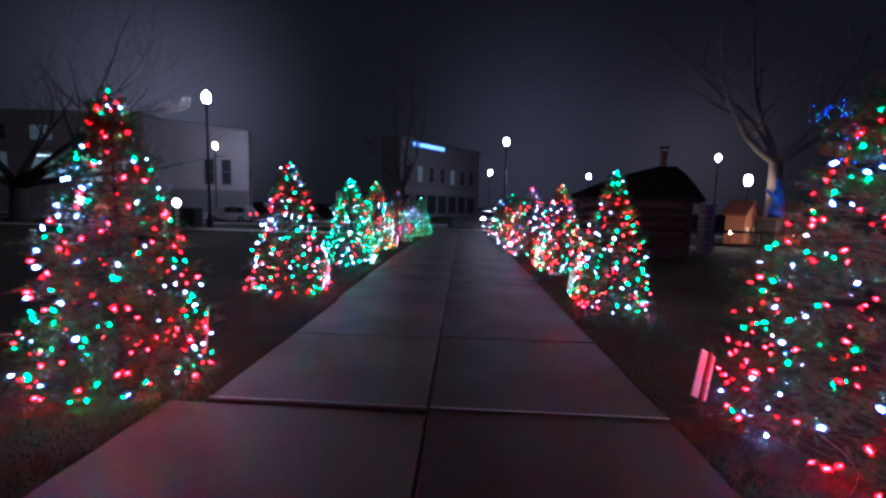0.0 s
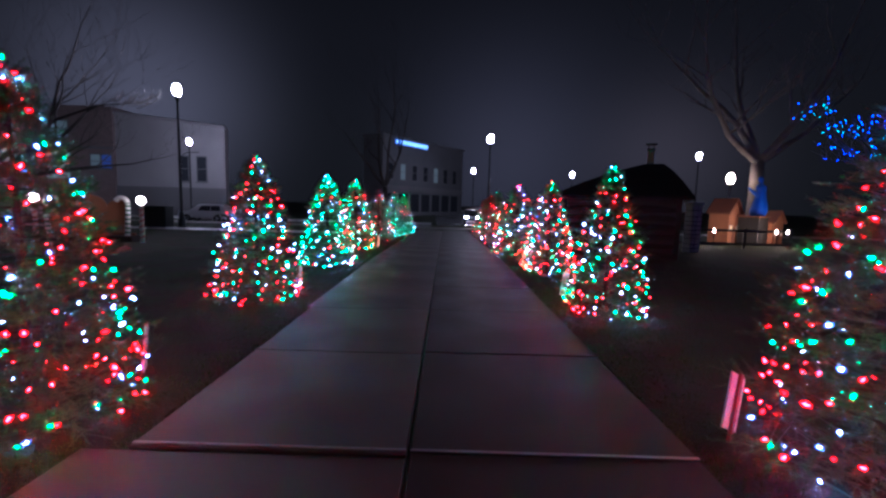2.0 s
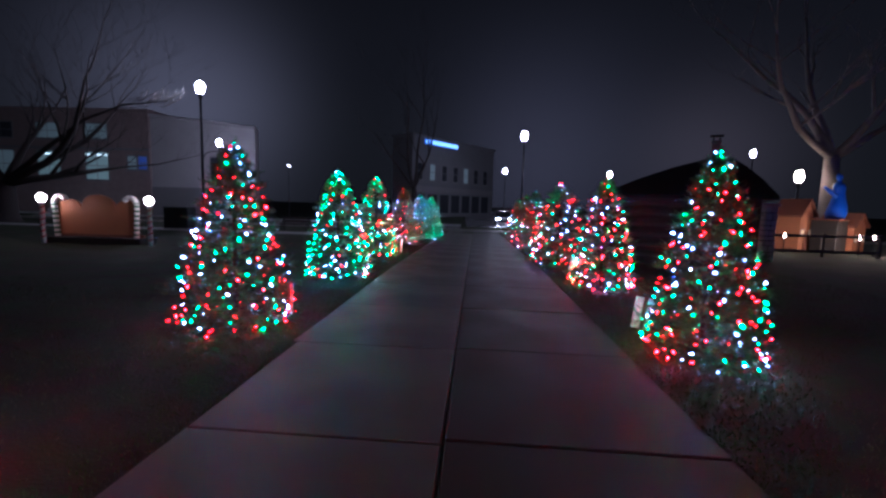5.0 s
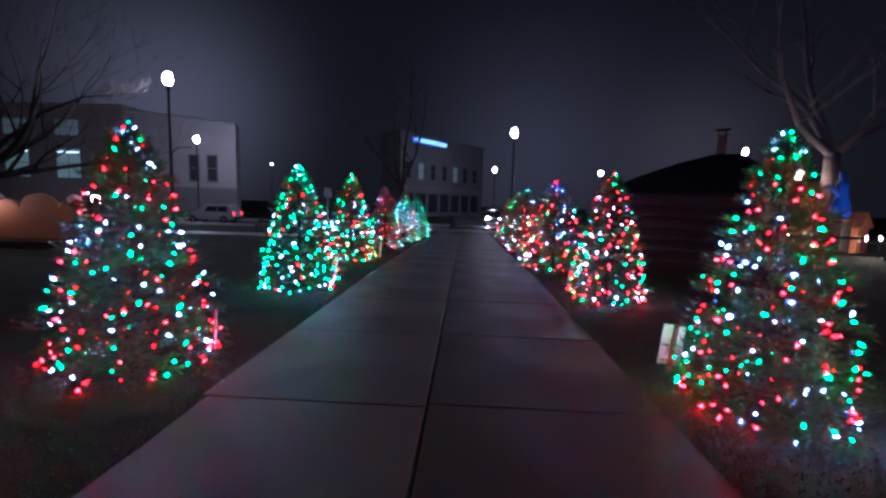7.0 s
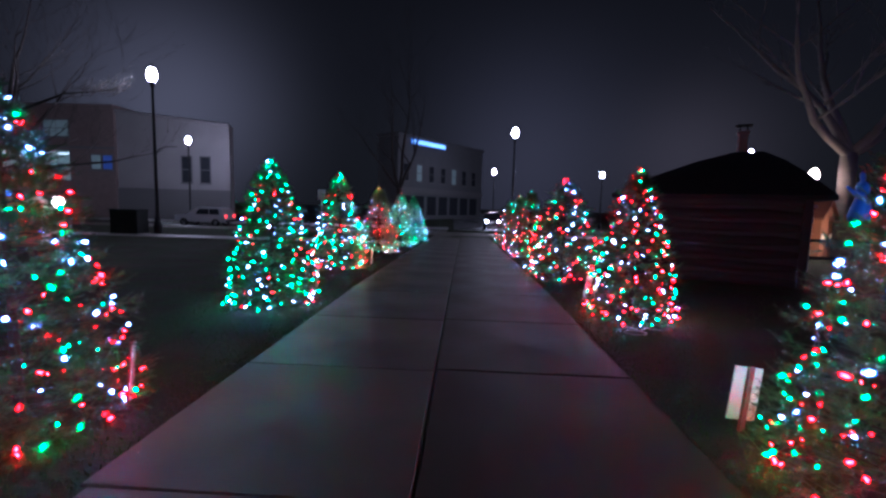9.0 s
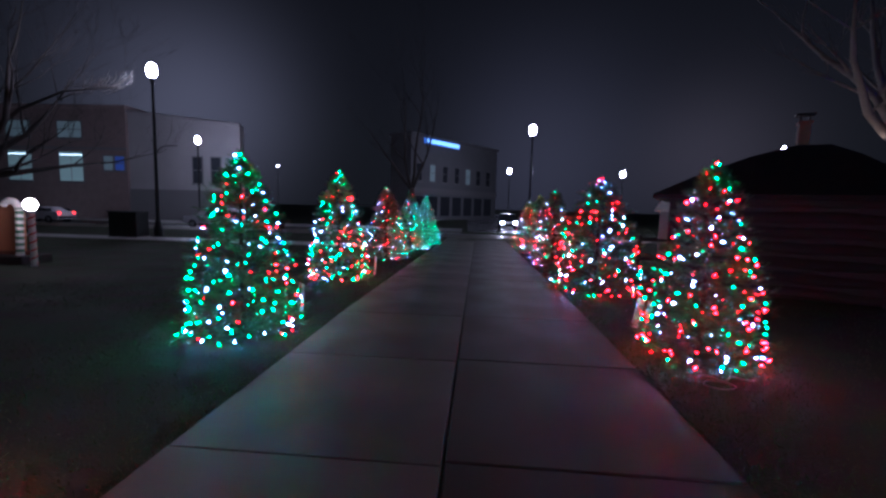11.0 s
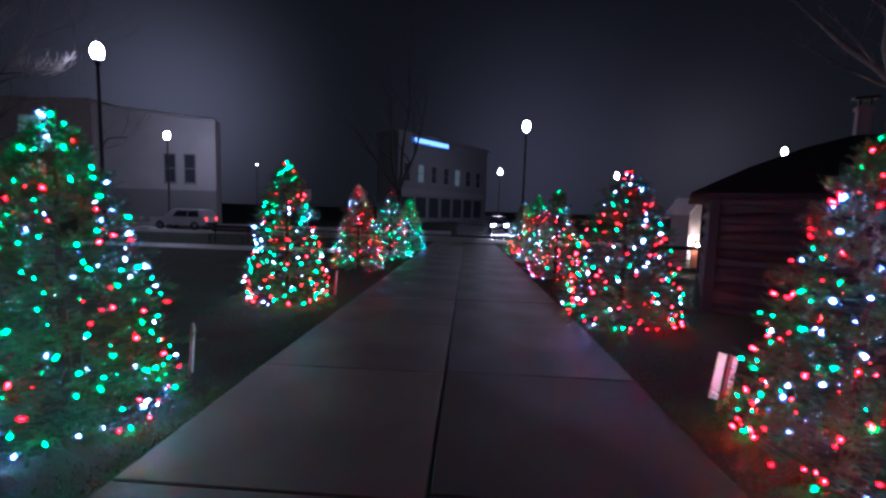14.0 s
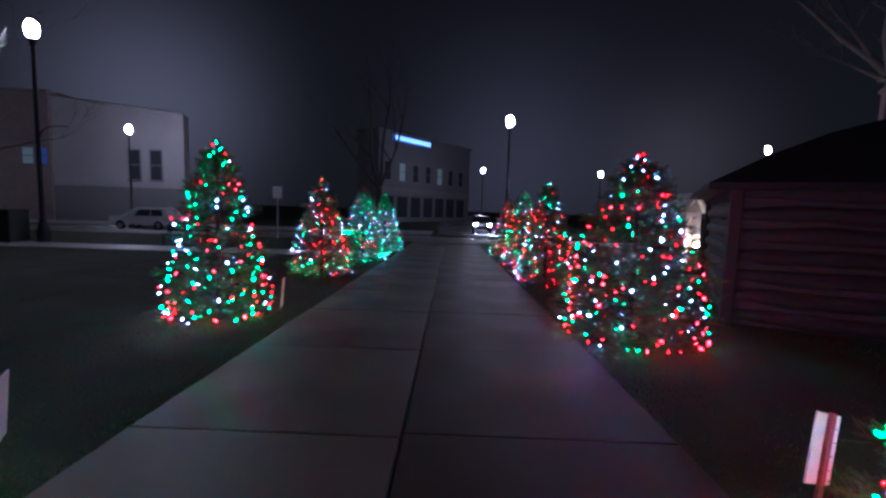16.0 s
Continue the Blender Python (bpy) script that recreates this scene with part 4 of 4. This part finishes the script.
# ---- buildings ----
def sash_window(parent, x0, x1, z0, z1, y, lit, rows=2, cols=2, tube_light=False):
    w = part("window", boxes((x0 - 0.1, x1 + 0.1, y - 0.03, y + 0.06, z0 - 0.1, z1 + 0.1, 0.01)), DARK_TRIM, parent)
    part("sill", boxes((x0 - 0.18, x1 + 0.18, y - 0.16, y - 0.03, z0 - 0.18, z0 - 0.1, 0.01)), DARK_TRIM, w)
    for i in range(cols):
        for j in range(rows):
            a, b = x0 + (x1 - x0) * i / cols + 0.04, x0 + (x1 - x0) * (i + 1) / cols - 0.04
            c, d = z0 + (z1 - z0) * j / rows + 0.04, z0 + (z1 - z0) * (j + 1) / rows - 0.04
            part("pane", boxes((a, b, y - 0.045, y - 0.032, c, d)), lit, w)
    if tube_light:
        part("ceiling_tube", boxes((x0 + 0.1, x1 - 0.1, y - 0.055, y - 0.047, z1 - 0.42, z1 - 0.32)), TUBE, w, "lit fluorescent tube seen through the pane")
    return w


zb = ground_z(52)
brick = thing("brick_building", pose(0, 52, zb), "three-storey dark brick building with some lit windows", "building")
part("wall", boxes((-75, -37.3, 0, 14, -0.3, 12.0)), BRICK, brick)
part("parapet", boxes((-75.3, -37.1, -0.3, 14.2, 12.0, 12.4, 0.03)), BRICK, brick)
part("string_course", boxes((-75, -37.3, -0.1, -0.004, 7.6, 7.85)), DARK_TRIM, brick)
for x, lower, upper in ((-68, DIM_ROOM, GLASS), (-62.5, GLASS, GLASS), (-57, DIM_ROOM, GLASS), (-51.2, LIT_ROOM, DIM_ROOM), (-45.2, LIT_ROOM, DIM_ROOM)):
    sash_window(brick, x, x + 2.8, 3.3 - zb, 6.6 - zb, 0, lower, tube_light=lower is LIT_ROOM)
    sash_window(brick, x, x + 2.8, 7.5 - zb + 0.6, 9.6 - zb + 0.3, 0, upper)
sash_window(brick, -40.0, -38.9, 4.6 - zb, 6.2 - zb, 0, DIM_ROOM, 2, 1)
sash_window(brick, -38.7, -37.6, 4.6 - zb, 6.2 - zb, 0, BLUE_ROOM, 2, 1)

pale = thing("pale_building", pose(0, 52, zb), "pale rendered building with a sloping roofline and dark windows", "building")
bm = bmesh.new()
pts = [(-37.28, -0.3), (-24.6, -0.3), (-24.6, 10.5), (-37.28, 11.8)]
f0 = [bm.verts.new((x, 0.3, z)) for x, z in pts]
f1 = [bm.verts.new((x, 1.2, z)) for x, z in pts]
bm.faces.new(f0)
bm.faces.new(f1[::-1])
for i in range(4):
    bm.faces.new((f0[(i + 1) % 4], f0[i], f1[i], f1[(i + 1) % 4]))
bmesh.ops.recalc_face_normals(bm, faces=bm.faces)
part("wall", bm, RENDERED, pale)
v, f = tube([Vector((-37.28, 0.2, 11.86)), Vector((-24.5, 0.2, 10.56))], [0.18, 0.18], 4)
mesh_part("cornice", data_mesh("cornice", v, f), RENDERED, pale)
part("ground_storey", boxes((-37.27, -24.5, 0.12, 0.297, -0.3, 3.4, 0.02)), DARK_TRIM, pale, "dark ground storey facing")
for x in (-30.0, -27.9):
    sash_window(pale, x, x + 1.1, 3.4 - zb, 6.3 - zb, 0.3, GLASS, 2, 1)

corner = thing("corner_building", pose(-8.3, 72.0, ground_z(72), 0, 0, math.degrees(math.atan2(6.7, 5.05))), "dark three-storey corner building with an illuminated blue sign near the roof", "building")
part("wall", boxes((0, 24, 0, 4.5, -0.3, 13.2)), DARK_WALL, corner)
part("parapet", boxes((-0.3, 24.3, -0.3, 4.7, 13.2, 13.6, 0.03)), DARK_WALL, corner)
part("shop_band", boxes((0.0, 24.0, -0.25, -0.004, 4.3, 5.2, 0.02)), DARK_TRIM, corner, "band above the shop fronts")
for i in range(7):
    sash_window(corner, 1.2 + 3.2 * i, 2.5 + 3.2 * i, 6.3, 9.0, 0, DIM_ROOM if i in (1, 4) else GLASS, 2, 1)
    part("shop_window", boxes((0.8 + 3.2 * i, 3.2 + 3.2 * i, -0.04, -0.004, 0.7, 3.9)), GLASS, corner)
sgn = thing("illuminated_sign", pose(-8.3, 72.0, ground_z(72), 0, 0, math.degrees(math.atan2(6.7, 5.05))) @ pose(3.0, -0.1, 12.2), "long blue-white illuminated sign on a corner building", "illuminated sign")
part("case", boxes((-0.1, 8.7, -0.12, 0.09, 0.02, 0.84, 0.03)), SIGN_HALO, sgn)
part("emblem", lathed([(0.0, -0.02), (0.34, -0.02), (0.34, 0.02), (0.0, 0.02)], 16, pose(0.35, -0.16, 0.45, 90, 0, 0)), SIGN_BLUE, sgn, "round blue-white emblem")
x = 1.2
rng = random.Random(4)
while x < 8.5:
    w = rng.uniform(0.3, 0.52)
    part("letter_bar", boxes((x, x + w, -0.17, -0.125, 0.14, 0.74, 0.02)), SIGN_BLUE, sgn)
    x += w + 0.12

wl_ = thing("wall_lamp", pose(-22.5, 57.0, ground_z(57)), "small lit lamp on a thin pole behind the pale building", "lamp")
part("pole", lathed([(0.05, -0.1), (0.04, 6.6)], 8), IRON, wl_)
part("head", lathed([(0.0, 6.58), (0.12, 6.6), (0.1, 6.74), (0.0, 6.78)], 10), SMALL_LAMP, wl_)


# ---- vehicles ----
def car(x, y, yaw, paint, label, suv=True, lights=True):
    z = ground_z(y) - 0.13 if STREET_NEAR < y < STREET_FAR else ground_z(y) + 0.02
    t = thing("car", pose(x, y, z, 0, 0, yaw), label, "car", "cars in the street")
    roof = 1.70 if suv else 1.45
    side = [(-2.25, 0.38), (2.2, 0.38), (2.3, 0.62), (2.22, 0.92), (1.2, 1.06), (0.45, roof - 0.07), (0.1, roof), (-1.45, roof), (-1.9, roof - 0.1), (-2.2, 1.05), (-2.3, 0.7)] if suv else [(-2.25, 0.36), (2.2, 0.36), (2.3, 0.6), (2.2, 0.84), (1.15, 0.98), (0.45, roof - 0.05), (0.0, roof), (-0.85, roof - 0.02), (-1.55, 1.02), (-2.2, 0.98), (-2.3, 0.65)]
    bm = bmesh.new()
    rings = []
    for yy, inset in ((-0.92, 0.04), (-0.88, 0.0), (0.88, 0.0), (0.92, 0.04)):
        row = []
        for px, pz in side:
            lean = 0.16 * max(0.0, (pz - 1.0) / 0.7)
            row.append(bm.verts.new((px * (1 - inset * 0.4), yy - math.copysign(lean, yy), pz - (inset if pz > 1.0 else -inset))))
        rings.append(row)
    n = len(side)
    for a, b in zip(rings, rings[1:]):
        for i in range(n):
            bm.faces.new((a[i], a[(i + 1) % n], b[(i + 1) % n], b[i]))
    bm.faces.new(rings[0][::-1])
    bm.faces.new(rings[-1])
    bmesh.ops.recalc_face_normals(bm, faces=bm.faces)
    part("body", bm, paint, t)
    for s in (-1, 1):
        for x0, x1 in ((-1.75, -0.85), (-0.78, 0.08)):
            bm = bmesh.new()
            zt = roof - 0.16
            q = [bm.verts.new((px, s * (0.945 - 0.16 * max(0.0, (pz - 1.0) / 0.7)), pz)) for px, pz in ((x0, 1.06), (x1 + (0.28 if x1 > 0 else 0), 1.06), (x1, zt), (x0 + (0.12 if x0 < -1.5 else 0), zt))]
            q2 = [bm.verts.new(v.co - Vector((0, s * 0.03, 0))) for v in q]
            bm.faces.new(q if s < 0 else q[::-1])
            for i in range(4):
                bm.faces.new((q[i], q2[i], q2[(i + 1) % 4], q[(i + 1) % 4]))
            part("side_window", bm, GLASS, t)
    ws = [(0.52, roof - 0.14), (1.12, 1.09)]
    bm = bmesh.new()
    q = [bm.verts.new((px + 0.035, yy, pz + 0.02)) for (px, pz), yy in ((ws[0], -0.68), (ws[0], 0.68), (ws[1], 0.78), (ws[1], -0.78))]
    bm.faces.new(q)
    q2 = [bm.verts.new(v.co - Vector((0.03, 0, 0.02))) for v in q]
    for i in range(4):
        bm.faces.new((q[i], q[(i + 1) % 4], q2[(i + 1) % 4], q2[i]))
    part("windscreen", bm, GLASS, t)
    for wx in (-1.4, 1.42):
        for s in (-1, 1):
            wheel = part("wheel", lathed([(0.2, -0.1), (0.31, -0.11), (0.345, -0.07), (0.345, 0.07), (0.31, 0.11), (0.2, 0.1)], 18, pose(wx, s * 0.86, 0.345, 90, 0, 0)), TYRE, t)
            part("rim", lathed([(0.0, -0.06), (0.06, -0.115), (0.2, -0.1), (0.2, 0.1), (0.06, 0.115), (0.0, 0.06)], 10, pose(wx, s * 0.86, 0.345, 90, 0, 0)), RIM, wheel)
    for s in (-1, 1):
        part("headlight", boxes((2.17, 2.29, s * 0.68 - 0.16, s * 0.68 + 0.16, 0.68, 0.83, 0.03)), HEAD if lights else GLASS, t, "lit white headlight" if lights else "")
        part("tail_light", boxes((-2.31, -2.2, s * 0.72 - 0.1, s * 0.72 + 0.1, 0.8, 1.02, 0.02)), TAIL, t)
    part("front_bumper", boxes((2.2, 2.33, -0.8, 0.8, 0.4, 0.58, 0.03)), TYRE, t)
    part("rear_bumper", boxes((-2.34, -2.22, -0.8, 0.8, 0.42, 0.6, 0.03)), TYRE, t)
    return t


car(-22.0, 42.9, 180, WHITE_CAR, "white sport utility car with lit headlights on wet asphalt")
car(-38.0, 42.9, 180, WHITE_CAR, "white saloon car standing in the wet street", suv=False)
car(5.0, 54.0, -92, DARK_CAR, "dark car facing the park with bright headlights on the wet street")


# ---- grass blades beside the walk ----
def grass():
    rngn = np.random.default_rng(21)
    n = 90000
    y = -0.5 + 24.0 * rngn.uniform(0, 1, n) ** 1.5
    side = np.where(rngn.uniform(0, 1, n) < 0.5, -1.0, 1.0)
    off = 6.5 * rngn.uniform(0, 1, n) ** 1.6
    seam = -0.02 + 0.031 * (y - 2.3)
    x = seam + np.where(side < 0, -np.where(y < 3.28, 2.11, np.where(y < 6.98, 1.82, 1.88)) - off, 1.90 + off)
    s = np.clip(y - 12, 0, 36)
    z = -0.022 * s * s / (s + 1.5) - 0.02
    h = rngn.uniform(0.004, 0.016, n)
    a = rngn.uniform(0, 2 * np.pi, n)
    w = rngn.uniform(0.003, 0.007, n)
    bend = rngn.normal(0, 1.1, (n, 2))
    p = np.stack([x, y, z], 1)
    d = np.stack([np.cos(a) * w, np.sin(a) * w, np.zeros(n)], 1)
    tip = p + np.stack([bend[:, 0] * h, bend[:, 1] * h, h + 0.02], 1)
    me = tri_mesh("grass", np.stack([p - d, p + d, tip], 1))
    return tagged(mesh_part("grass", me, BLADE), "short damp winter grass along the walk", "grass", kind="stuff")


grass()


# ---- the walk: two rows of concrete slabs ----
def walk_slabs():
    y0 = 3.27 - 9 * SLAB
    verts, faces = [], []
    for k in range(27):
        y = y0 + k * SLAB
        z = ground_z(y) - 0.035
        verts += [(seam_x(y) - 1.81, y, z), (seam_x(y) + 1.90, y, z)]
    for k in range(26):
        faces.append((2 * k, 2 * k + 1, 2 * k + 3, 2 * k + 2))
    bed = tagged(mesh_part("pavement", data_mesh("pavement", verts, faces), SOIL), "wide damp concrete walk of large slabs between lit firs", "pavement", kind="structure")
    rng = random.Random(3)
    shapes = []
    for w in (1.81, 1.90, 2.10, 1.87):
        for var in range(2):
            bm = boxes((-w / 2 + 0.011, w / 2 - 0.011, -SLAB / 2 + 0.0035, SLAB / 2 - 0.0035, -0.1, 0.0, 0.009))
            me = bpy.data.meshes.new("slab")
            bm.to_mesh(me)
            bm.free()
            me.materials.append(CONCRETE_BROWN if w == 1.90 else CONCRETE)
            shapes.append(me)
    for k in range(26):
        y = y0 + (k + 0.5) * SLAB
        dz = (ground_z(y + 0.5) - ground_z(y - 0.5))
        # the row past the first joint has heaved a little and shows a pale lip
        heave, tip = (0.006, -0.36) if k == 9 else (0.0, 0.0)
        if k == 9:
            for x0, x1 in ((-1.795, -0.014), (0.014, 1.885)):
                lip = part("pale_edge", boxes((x0, x1, -0.016, 0.012, 0.0, 0.004, 0.0015)), CONCRETE_PALE, bed, "pale raised strip along a joint")
                lip.matrix_basis = pose(seam_x(y - SLAB / 2), y - SLAB / 2 + 0.022, ground_z(y) + 0.0125, 0, 0, -math.degrees(math.atan(0.031)))
        left = (2, -1.05) if k < 9 else (0, -0.905) if k < 11 else (3, -0.935)
        for col, off in (left, (1, 0.95)):
            o = new("slab", shapes[col * 2 + rng.randint(0, 1)])
            o.parent = bed
            o.matrix_basis = pose(seam_x(y) + off, y, ground_z(y) + heave + rng.uniform(-0.003, 0.003), math.degrees(math.atan(dz)) + tip + rng.uniform(-0.12, 0.12), rng.uniform(-0.1, 0.1), -math.degrees(math.atan(0.031)))


walk_slabs()
